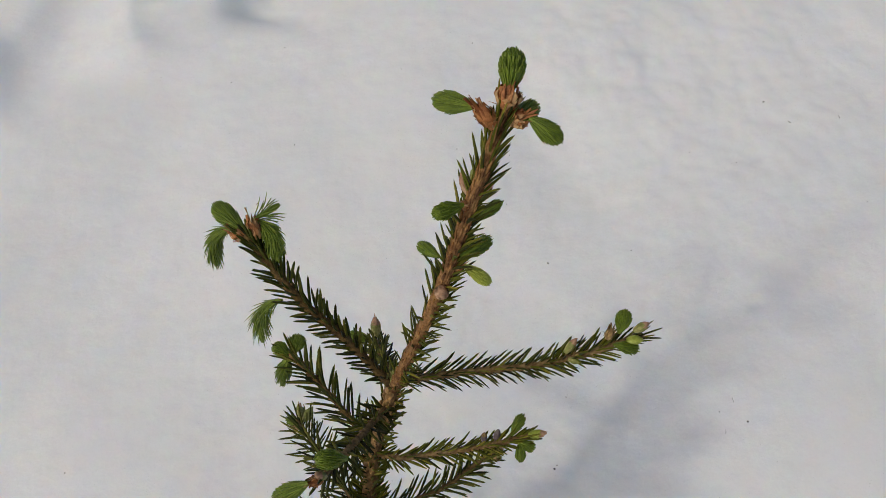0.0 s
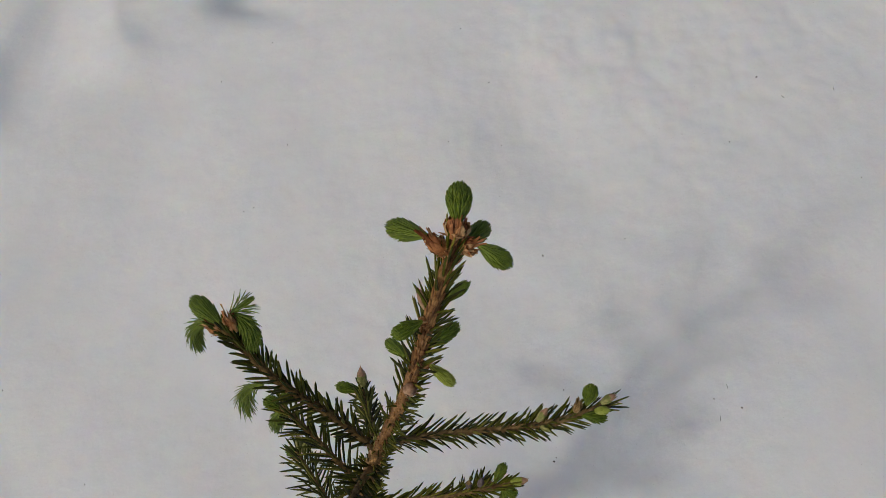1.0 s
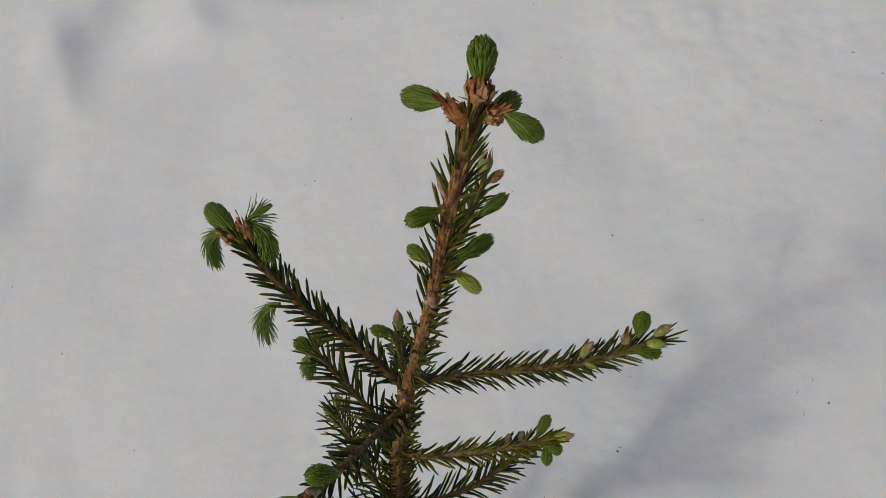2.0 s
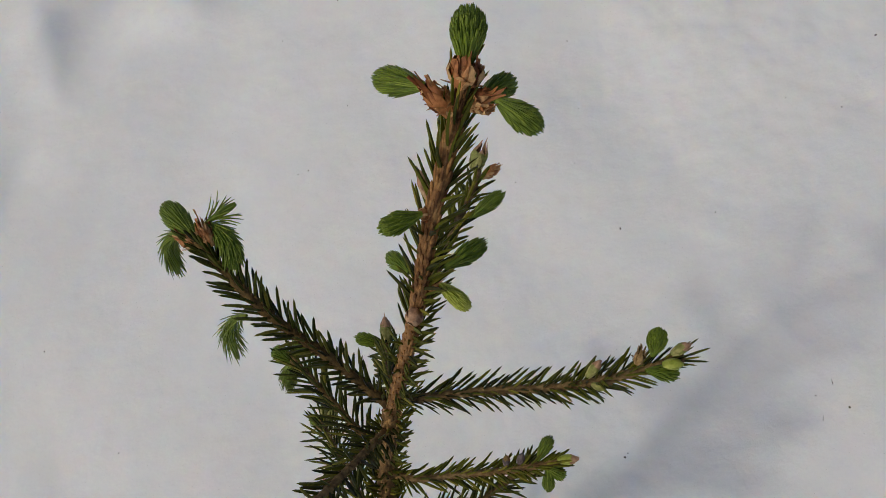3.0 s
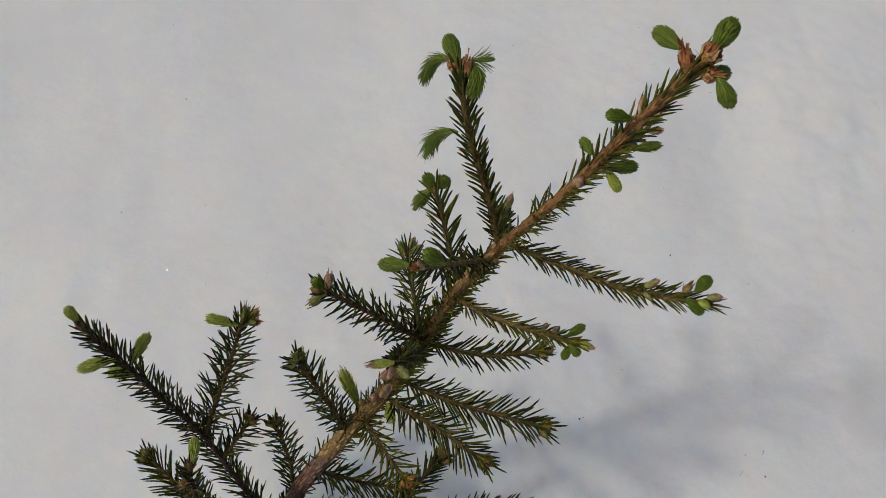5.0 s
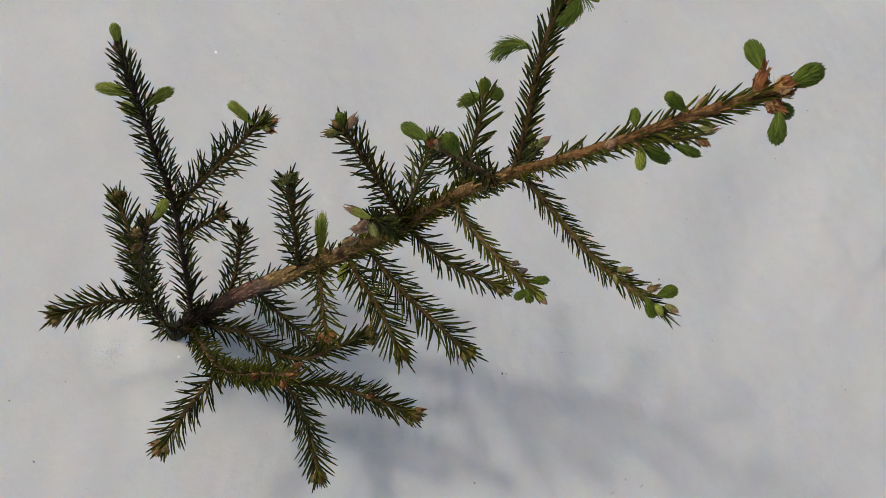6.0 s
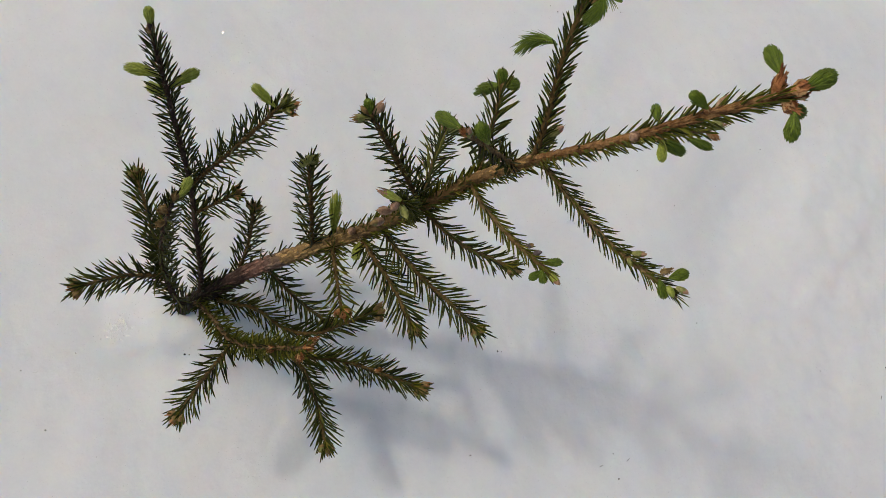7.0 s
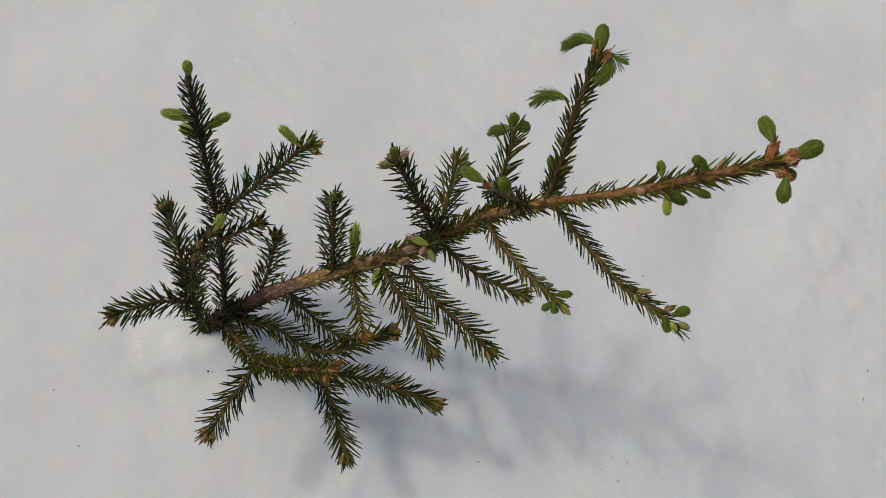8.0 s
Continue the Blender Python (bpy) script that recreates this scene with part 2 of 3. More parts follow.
def single_needles(plan, parent, rng, units):
    """The needles of a plan, each as a piece of its own on shared meshes."""
    for base, tip, width, bow in plan:
        way = tip - base
        ob = new("needle", units[rng.randrange(6)])
        ob.parent = parent
        q = way.to_track_quat("Z", "X")
        ob.matrix_basis = Matrix.LocRotScale(base, q, (way.length * rng.uniform(0.9, 1.1), way.length * rng.uniform(0.9, 1.1), way.length))


def pegs(verts, faces, plan, length):
    """The short woody pegs on which the needles sit."""
    for base, tip, width, bow in plan:
        aim = (tip - base).normalized()
        add_needle(verts, faces, base - aim * length * 0.5, base + aim * length * 0.8, width * 1.15, Vector())


def joined_needles(plan, parent, mat, label):
    verts, faces = [], []
    for row in plan:
        add_needle(verts, faces, *row)
    part("needles", mesh_of("needles", verts, faces, mat, False), parent, label, "stuff")


def bezier(a, b, c, u):
    return a.lerp(b, u).lerp(b.lerp(c, u), u)


def brush(base, tip, width, rng, droop=0.0, flare=0.0, count=90, bow=None):
    """A fresh shoot: a brush of soft needles round a core, broad towards its end. droop bends it down, flare opens its needles."""
    base, tip = Vector(base), Vector(tip)
    axis = tip - base
    long = axis.length
    middle = base.lerp(tip, 0.55) + Vector((0, 0, droop * long)) + (Vector(bow) * long if bow else Vector())
    verts, faces = [], []

    def spot(u, turn, r):
        p = bezier(base, middle, tip, min(u, 1.0))
        q = bezier(base, middle, tip, min(u, 1.0) - 0.02)
        way = (p - q).normalized()
        a, b = side_axes(way)
        return p + (a * math.cos(turn) + b * math.sin(turn)) * r + way * max(0.0, u - 1.0) * long

    def girth(u):
        if u < 0.62:
            return 0.36 + 0.64 * math.sin(u / 0.62 * math.pi / 2)
        return math.sqrt(max(0.0, 1 - ((u - 0.62) / 0.40) ** 2))

    sides, rings = 10, 9
    for k in range(rings):
        u = k / (rings - 1) * 0.97
        for s in range(sides):
            verts.append(spot(u, 2 * math.pi * s / sides, 0.42 * width * girth(u) * (1 - 0.4 * flare)))
    for k in range(rings - 1):
        for s in range(sides):
            i, j = k * sides + s, k * sides + (s + 1) % sides
            faces.append((i, j, j + sides, i + sides))
    faces.append(tuple((rings - 1) * sides + s for s in range(sides)))
    count = int(count * 2.2)
    for k in range(count):
        u0 = 0.02 + 0.62 * (k / count) ** 0.9 * rng.uniform(0.9, 1.05)
        u1 = min(rng.uniform(0.9, 1.05), u0 + 0.36 + 0.18 * rng.random())
        turn = k * 2.39996 + rng.uniform(-0.25, 0.25)
        r0, r1 = 0.40 * width * girth(u0), 0.5 * width * (girth(min(u1, 1.0)) * 0.97 + 0.08)
        p = spot(u0, turn, r0 * 0.85)
        q = spot(u1, turn + rng.uniform(-0.15, 0.15), r1 * (1 + 0.30 * rng.random() ** 1.5))
        out = spot(u1, turn, 1.0) - spot(u1, turn, 0.0)
        q += out * (flare * width * rng.uniform(0.2, 1.0)) + Vector((0, 0, -flare * 0.25 * width * rng.random()))
        m = spot((u0 + u1) / 2, turn, 0.5 * width * girth((u0 + u1) / 2) * 1.02)
        add_needle(verts, faces, p, q, rng.uniform(0.036, 0.058) * width + 0.00025, (m - p.lerp(q, 0.5)) * 0.8)
    for k in range(int(count * 0.3 * (1 - flare))):
        turn, r = k * 2.39996, math.sqrt(rng.random())
        p = spot(rng.uniform(0.62, 0.74), turn, 0.46 * width * r)
        add_needle(verts, faces, p, spot(rng.uniform(1.0, 1.11) - 0.17 * r * r, turn, 0.40 * width * r), rng.uniform(0.036, 0.058) * width + 0.00025, Vector())
    return verts, faces


def scales(base, tip, width, rng, count=16, flare=0.0, ragged=0.0):
    """A bud: overlapping ovate scales on an egg-shaped core; flare opens them into a papery cup."""
    base, tip = Vector(base), Vector(tip)
    axis = tip - base
    long, way = axis.length, axis.normalized()
    a, b = side_axes(way)

    def egg(u):
        return 0.5 * width * (0.55 + 0.45 * math.sin(min(u, 1) * math.pi)) * math.sqrt(max(0.0, 1 - max(0.0, u - 0.55) ** 2 / 0.22))

    verts, faces = [], []
    sides = 8
    for k in range(6):
        u = k / 5 * (0.95 if flare < 0.2 else 0.6)
        for s in range(sides):
            t = 2 * math.pi * s / sides
            verts.append(base + way * long * u + (a * math.cos(t) + b * math.sin(t)) * egg(u) * 0.9)
    for k in range(5):
        for s in range(sides):
            i, j = k * sides + s, k * sides + (s + 1) % sides
            faces.append((i, j, j + sides, i + sides))
    faces.append(tuple(5 * sides + s for s in range(sides)))
    for k in range(count):
        u0, t = (k / count) * 0.62, k * 2.39996 + rng.uniform(-0.3, 0.3)
        reach = rng.uniform(0.34, 0.5) * (1 + ragged * rng.uniform(-0.4, 0.6))
        lift = flare * rng.uniform(0.4, 1.2)
        first = len(verts)
        for i, w in enumerate((0.55, 0.75, 0.62, 0.12) if ragged < 1.5 else (0.46, 0.56, 0.44, 0.10)):
            u = u0 + reach * i / 3
            for j in (-1, 0, 1):
                tt = t + j * w * 0.62
                r = egg(min(u, 0.97)) * (1.02 + 0.07 * (1 - abs(j))) + lift * width * 0.28 * (i / 3) ** 2
                r += ragged * width * 0.06 * rng.uniform(-1, 1)
                verts.append(base + way * long * u * (1 - 0.18 * lift) + (a * math.cos(tt) + b * math.sin(tt)) * r)
        for i in range(3):
            for j in range(2):
                q = first + 3 * i + j
                faces.append((q, q + 1, q + 4, q + 3))
    return verts, faces


# ---- snow ----
def hollow(x, y, cx, cy, along, across, angle):
    """A smooth dent of unit depth, long and wide as given, turned by angle degrees."""
    c, s = math.cos(radians(angle)), math.sin(radians(angle))
    u, v = ((x - cx) * c + (y - cy) * s) / along, ((cy - y) * -c - (x - cx) * s) / across
    return math.exp(-(u * u + v * v))


def fold(x, y, head, foot, rise, lee, end=0.03, taper=0.0):
    """A drift's crest from head to foot, of unit height: a slow rise on its right-hand side, a quicker fall on the other."""
    (hx, hy), (fx, fy) = head, foot
    dx, dy = fx - hx, fy - hy
    long = math.hypot(dx, dy)
    along = ((x - hx) * dx + (y - hy) * dy) / long
    aside = ((x - hx) * -dy + (y - hy) * dx) / long + 0.010 * noise.noise(Vector((x * 16, y * 16, 4.4)))
    ends = min(0.0, along) / end + max(0.0, along - long) / end
    size = 1 - taper * min(1.0, max(0.0, along / long))
    across = (aside / (lee * size)) ** 1.3 if aside > 0 else (aside / rise) ** 2
    return size * math.exp(-across - ends * ends)


def scoop(x, y, head, foot, wide, taper, end=0.09):
    """A wind scoop of unit depth beside the crest from head to foot: a quick fall, then a slow way up; smaller towards the foot."""
    (hx, hy), (fx, fy) = head, foot
    dx, dy = fx - hx, fy - hy
    long = math.hypot(dx, dy)
    along = ((x - hx) * dx + (y - hy) * dy) / long
    aside = ((x - hx) * -dy + (y - hy) * dx) / long + 0.012 * noise.noise(Vector((x * 14, y * 14, 4.4)))
    size = 1 - taper * min(1.0, max(0.0, along / long))
    past = max(0.0, along - long) / end
    a = aside / (wide * size)
    a = a if a > 0.25 else 0.25 * math.exp((a - 0.25) / 0.25)
    before = max(0.0, -along) / 0.16
    return size * a * math.exp(0.5 - 0.5 * a * a - past * past - before * before)


PITS = ((-0.232, 0.112, 0.009, 0.0012), (-0.224, 0.121, 0.006, 0.0010), (0.286, 0.348, 0.008, 0.0014), (-0.300, 0.060, 0.010, 0.0010), (-0.106, 0.168, 0.006, 0.0008),
        (0.058, 0.351, 0.007, 0.0008), (-0.020, -0.043, 0.006, 0.0012))


def snow_height(x, y):
    """Gentle swells, thaw lumps, trodden folds beyond the sapling, and the melt hollow round its stem."""
    z = 0.010 * noise.noise(Vector((x * 3.1 + 4, y * 3.1, 0.3)))
    z += 0.0030 * noise.noise(Vector((x * 9 + 1, y * 9, 1.7)))
    z += 0.0012 * noise.noise(Vector((x * 24, y * 24, 2.9))) + 0.0005 * noise.noise(Vector((x * 47, y * 47, 6.6)))
    z += 0.0004 * noise.noise(Vector((x * 80, y * 80, 5.1)))
    rough = 1 - math.exp(-(((x - 0.28) / 0.26) ** 2 + ((y - 0.66) / 0.24) ** 2))
    z += (1 - rough) * (0.0010 * noise.noise(Vector((x * 26 + 9, y * 26, 7.7))) - 0.0008 * abs(noise.noise(Vector((x * 15 + 2, y * 15, 6.1)))) + 0.0012 * noise.noise(Vector((x * 48, y * 48, 3.1))) + 0.0008 * noise.noise(Vector((x * 95, y * 95, 8.1))))
    near = math.exp(-((x / 0.25) ** 2 + ((y - 0.05) / 0.28) ** 2))
    z *= 1 - 0.6 * near
    z -= 0.046 * scoop(x, y, (-0.188, 0.990), (-0.252, 0.722), 0.105, 0.50, 0.028)
    z += 0.005 * fold(x, y, (-0.262, 0.714), (-0.300, 0.700), 0.030, 0.012)
    z -= 0.027 * scoop(x, y, (-0.375, 0.960), (-0.470, 0.655), 0.105, 0.55)
    z += 0.012 * fold(x, y, (-0.365, 0.760), (-0.320, 0.640), 0.050, 0.030)
    z += 0.008 * fold(x, y, (-0.480, 0.620), (-0.445, 0.550), 0.030, 0.022)
    z -= 0.006 * hollow(x, y, -0.09, 0.80, 0.06, 0.04, 100)
    z -= 0.007 * hollow(x, y, 0.10, 0.52, 0.05, 0.10, 30)
    z -= 0.007 * hollow(x, y, -0.45, 0.44, 0.03, 0.05, 10)
    z += 0.014 * hollow(x, y, -0.045, -0.010, 0.050, 0.042, 40)
    z -= 0.009 * hollow(x, y, -0.049, -0.020, 0.014, 0.012, 40)
    z -= 0.0035 * hollow(x, y, -0.03, -0.075, 0.035, 0.02, 40)
    z += 0.0028 * fold(x, y, (-0.038, -0.056), (-0.044, -0.078), 0.030, 0.0050, 0.010)
    z += 0.0022 * fold(x, y, (-0.026, -0.042), (-0.033, -0.050), 0.025, 0.0055, 0.008)
    for px, py, wide, deep in PITS:
        z -= deep * hollow(x, y, px, py, wide, wide * 0.7, 40)
    z += 0.0016 * fold(x, y, (0.254, 0.396), (0.243, 0.362), 0.020, 0.006, 0.010)
    z += 0.0008 * near * noise.noise(Vector((x * 110, y * 110, 2.2)))
    z += 0.0012 * near * noise.noise(Vector((x * 60, y * 60, 9.3)))
    return z


def far_height(x, y):
    r = math.hypot(x, y)
    return 0.35 * min(1.0, max(0.0, r - 1.5) / 8) * noise.noise(Vector((x * 0.11, y * 0.11, 3.3)))


def build_snow():
    cx, cy, spokes = 0.02, 0.25, 720
    radii, r = [0.004], 0.004
    while r < 900:
        r += max(0.004, r * 0.0085) if r < 1.2 else r * 0.12
        radii.append(r)
    verts, faces = [Vector((cx, cy, snow_height(cx, cy)))], []
    for r in radii:
        for k in range(spokes):
            t = 2 * math.pi * k / spokes
            x, y = cx + r * math.cos(t), cy + r * math.sin(t)
            fade = 1.0 if r < 1.2 else max(0.0, 1 - (r - 1.2) / 4)
            verts.append(Vector((x, y, snow_height(x, y) * fade + far_height(x, y))))
    faces += [(0, 1 + k, 1 + (k + 1) % spokes) for k in range(spokes)]
    for n in range(len(radii) - 1):
        for k in range(spokes):
            i, j = 1 + n * spokes + k, 1 + n * spokes + (k + 1) % spokes
            faces.append((i, i + spokes, j + spokes, j))
    return mesh_of("ground", verts, faces, SNOW)


ground = new("ground", build_snow())
tagged(ground, "grey-white old snow with soft dents, folds and thaw lumps", "snow", kind="structure")


def build_crystals():
    """Loose ice grains lying on the snow: melt facets that lean towards the sun, each its own way."""
    rng = random.Random(11)
    verts, faces = [], []
    for k in range(90000):
        x, y = rng.uniform(-0.55, 0.55), rng.uniform(-0.25, 0.95)
        clump = noise.noise(Vector((x * 12, y * 12, 8.0)))
        if rng.random() > 0.45 + clump:
            continue
        add_grain(verts, faces, x, y, rng.uniform(0.00016, 0.00036) * (1.5 if k % 9 == 0 else 1.0), rng)
    for k in range(140):
        add_grain(verts, faces, rng.gauss(-0.058, 0.005), rng.gauss(-0.076, 0.008), rng.uniform(0.0004, 0.0008), rng)
    for k in range(24):
        add_grain(verts, faces, rng.gauss(-0.235, 0.012), rng.gauss(0.118, 0.010), rng.uniform(0.0004, 0.0010), rng)
    return mesh_of("snow_crystals", verts, faces, CRYSTAL, False)


FACET = Vector((-SUN_WAY.x * 0.75, -SUN_WAY.y * 0.75, 1)).to_track_quat("Z", "Y")


def add_grain(verts, faces, x, y, size, rng):
    z = snow_height(x, y) + size * 0.02
    m = Matrix.LocRotScale((x, y, z), FACET @ Euler((rng.gauss(0, 0.22), rng.gauss(0, 0.22), rng.random() * 6)).to_quaternion(), (size, size * rng.uniform(0.6, 1), size * 0.2))
    first = len(verts)
    for k in range(5):
        verts.append(m @ Vector((math.cos(k * 1.2566), math.sin(k * 1.2566), 0.5)))
    verts.append(m @ Vector((0, 0, -1.5)))
    faces.append(tuple(first + k for k in range(5)))
    faces += [(first + (k + 1) % 5, first + k, first + 5) for k in range(5)]


crystals = new("snow_crystals", build_crystals())
tagged(crystals, "loose glinting ice grains scattered over the snow", "ice grains", kind="stuff")

# ---- the sapling ----
BASE = Vector((-0.05, -0.026, 0.0))
sapling = new("spruce_sapling")
sapling.location = BASE
tagged(sapling, "small leaning spruce sapling with fresh green shoots, standing in snow", "sapling")

STEM = [(-0.0505, -0.030, -0.030), (-0.0495, -0.0225, 0.0080), (-0.0480, -0.0120, 0.0270), (-0.0428, 0.0281, 0.071), (-0.0308, 0.061, 0.1221), (-0.0173, 0.0905, 0.1739),
        (-0.0076, 0.1167, 0.2237), (-0.0023, 0.1377, 0.2692), (0.0104, 0.1484, 0.3247)]
LEADER = [(0.0104, 0.1484, 0.3247), (0.0223, 0.1516, 0.3692), (0.0310, 0.1555, 0.4011), (0.0397, 0.1646, 0.4359), (0.0457, 0.1738, 0.4540), (0.0504, 0.1827, 0.4681)]


def build_stem():
    rng = random.Random(1)
    line = smooth_line(STEM, 0.0018)
    v, f = tube(line, 0.0062, 0.0028, rng, 18, 0.26, 0.14)
    plans = []
    for first, last, every, long, bare, lean, what in (
            (0.125, 0.24, 0.00036, 0.0110, 0.1, 0.6, "dark needles round the foot of the stem"), (0.24, 0.42, 0.0013, 0.012, 0.9, 0.8, "sparse dark needles on the bare lower stem"),
            (0.42, 0.62, 0.00060, 0.0125, 0.7, 0.7, "dark green needles along the stem"), (0.62, 0.87, 0.00029, 0.0108, 0.0, 0.62, "dense dark green needles pressed to the stem"),
            (0.87, 1.0, 0.00050, 0.0105, 0.7, 0.7, "dark green needles below the top whorl")):
        plans.append((needle_plan(line, rng, every, long, lean, 0.00110, 0.0, first, last, 0.0056, 0.0, bare), what))
        girth = 0.0078 - 0.0036 * (first + last) / 2 - (0.0012 if first == 0.62 else 0.0)
        pegs(v, f, needle_plan(line, rng, 0.0006, 0.01, 0.14, 0.0016, 0.0, first, last, girth, 0.0), 0.0060)
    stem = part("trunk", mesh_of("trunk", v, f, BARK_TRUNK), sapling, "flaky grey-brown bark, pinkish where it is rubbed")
    for k, (plan, what) in enumerate(plans):
        joined_needles(plan, stem, OLIVE if k > 1 else NEEDLES, what)
    line = smooth_line(LEADER, 0.0014)
    v, f = tube(line, 0.0023, 0.0014, rng, 14, 0.18, 0.15)
    pegs(v, f, needle_plan(line, rng, 0.0005, 0.009, 0.15, 0.0010, 0.0, 0.0, 0.97, 0.0023, 0.3), 0.0050)
    leader = part("leading_shoot", mesh_of("leading_shoot", v, f, BARK_LEADER), sapling, "orange-brown ridged bark of last year's shoot")
    plan = needle_plan(line, rng, 0.00043, 0.0106, 0.68, 0.00105, 0.0, 0.0, 0.95, 0.0021, 0.65, 0.82)
    plan += needle_plan(line, rng, 0.0011, 0.0115, 0.28, 0.0011, 0.0, 0.84, 0.97, 0.0026, 0.2)
    single_needles(plan, leader, rng, UNIT_OLIVES)
    return stem, leader


stem, leader = build_stem()


def branch(points, r0, r1, seed, every=0.00105, length=0.0115, spread=0.95, width=0.00119, comb=0.4, bark=BARK_TWIG, needles=NEEDLES, start=0.03,
           label="dark green needled side branch", singly=None, bare=0.0, stop=1.0):
    """A side branch: its bark, and its needles joined into one mass."""
    rng = random.Random(seed)
    line = smooth_line(points, 0.002)
    v, f = tube(line, r0, r1, rng, 8, 0.14, 0.18)
    plan = needle_plan(line, rng, every * 0.83, length * 1.2, spread, width, comb, start, stop, (r0 + r1) / 2, 0.5, bare)
    pegs(v, f, plan, 0.0020)
    b = part("branch", mesh_of("branch", v, f, bark), sapling, label)
    if singly:
        single_needles(plan, b, rng, singly)
    else:
        joined_needles(plan, b, needles, "stiff pointed needles")
    return b


def fresh_shoot(parent, base, tip, width, seed, mat=SHOOT, label="soft bright green young shoot", **shape):
    v, f = brush(base, tip, width * 0.9, random.Random(seed), **shape)
    return part("young_shoot", mesh_of("young_shoot", v, f, mat), parent, label)


def bud(parent, base, tip, width, seed, mat=BUD_PINK, label="closed bud with overlapping scales", end=None, flare=0.12, ragged=0.25, **shape):
    """A closed bud; with end, the scales at its point are of that material."""
    v, f = scales(base, tip, width, random.Random(seed), flare=flare, ragged=ragged, **shape)
    me = mesh_of("bud", v, f, mat)
    if end:
        me.materials.append(end)
        base, axis = Vector(base), Vector(tip) - Vector(base)
        for p in me.polygons:
            if (p.center - base).dot(axis) > 0.64 * axis.length_squared:
                p.material_index = 1
    return part("bud", me, parent, label)


def cup(parent, base, tip, width, seed, mat=PAPERY, count=42, flare=1.25, ragged=2.2):
    v, f = scales(base, tip, width * 0.70, random.Random(seed), count=count, flare=flare, ragged=ragged)
    return part("bud_husk", mesh_of("bud_husk", v, f, mat), parent, "torn orange-brown papery bud husk")


def tuft(parent, at, way, rng, count, length, mat):
    """Short needles crowded round the buds at a branch's end."""
    a, b = side_axes(way)
    plan = []
    for k in range(count):
        t, lean = k * 2.39996 + rng.uniform(-0.4, 0.4), rng.uniform(0.25, 1.05)
        aim = (way * math.cos(lean) + (a * math.cos(t) + b * math.sin(t)) * math.sin(lean)).normalized()
        base = at - way * rng.uniform(0.0, 0.005) + (a * math.cos(t) + b * math.sin(t)) * 0.0008
        size = length * rng.uniform(0.7, 1.1)
        plan.append((base, base + aim * size, 0.00115, way * size * 0.08))
    joined_needles(plan, parent, mat, "short needles crowded round the buds")


def tip_cluster(parent, at, way, seed, mat=HUSK, size=0.004):
    """Half-open dull buds at a branch's end, one ahead and two beside it, in a tuft of needles."""
    at, way = Vector(at), Vector(way).normalized()
    a, b = side_axes(way)
    rng = random.Random(seed)
    for k, side in enumerate((Vector(), a * 0.8, a * -0.8)):
        aim = (way + side + b * rng.uniform(-0.1, 0.5)).normalized()
        start = at + side * size * 0.3 - way * size * 0.3 * (k > 0)
        bud(parent, start, start + aim * size * rng.uniform(1.5, 2.1), size * rng.uniform(0.85, 1.1), seed + k, mat, "small dull brown half-open bud",
            rng.choice((None, BUD_GREEN, PAPERY)), count=16, flare=rng.uniform(0.2, 0.6), ragged=1.0)
    tuft(parent, at, way, rng, 26, 0.0085, OLIVE)


# top whorl
right = branch([(0.0108, 0.1490, 0.3290), (0.0190, 0.1512, 0.3288), (0.0406, 0.1537, 0.3315), (0.0676, 0.1530, 0.3429), (0.0840, 0.1522, 0.3578), (0.0958, 0.1549, 0.3623), (0.1037, 0.1568, 0.3659)],
               0.0015, 0.0012, 21, 0.00062, 0.0084, 0.66, 0.00100, bark=BARK_OCHRE, singly=UNIT_NEEDLES[:3] + UNIT_OLIVES[3:], label="long branch with green needles and an ochre twig")
fresh_shoot(right, (0.0946, 0.1554, 0.3704), (0.0961, 0.1604, 0.3783), 0.0052, 101)
cup(right, (0.0900, 0.1526, 0.3707), (0.0917, 0.1562, 0.3746), 0.0036, 102, HUSK)
bud(right, (0.0998, 0.1559, 0.3710), (0.1051, 0.1583, 0.3738), 0.0030, 103, BUD_GREEN, "greenish bud with a pink point", BUD_PINK)
bud(right, (0.0975, 0.1534, 0.3691), (0.1038, 0.1540, 0.3679), 0.0032, 104, PALE_SHOOT, "greenish bud")
fresh_shoot(right, (0.0928, 0.1517, 0.3683), (0.1023, 0.1522, 0.3637), 0.0042, 107, count=50, flare=0.15)
bud(right, (0.0765, 0.1522, 0.3583), (0.0805, 0.1560, 0.3634), 0.0030, 105, BUD_GREEN, "greenish bud with a pink point", BUD_PINK)
bud(right, (0.0780, 0.1507, 0.3558), (0.0820, 0.1487, 0.3573), 0.0024, 106, BUD_GREEN, "small green bud")
# yellowish scales and needles in the fork of the top whorl
bud(stem, (0.0093, 0.1482, 0.3290), (0.0140, 0.1560, 0.3350), 0.0030, 108, BUD_GREEN, "yellowish green scales in the fork", flare=0.8, ragged=1.0, count=12)
bud(stem, (0.0075, 0.1470, 0.3200), (0.0100, 0.1500, 0.3300), 0.0034, 109, BUD_PINK, "pale ochre scales in the fork", flare=0.6, ragged=1.0, count=12)

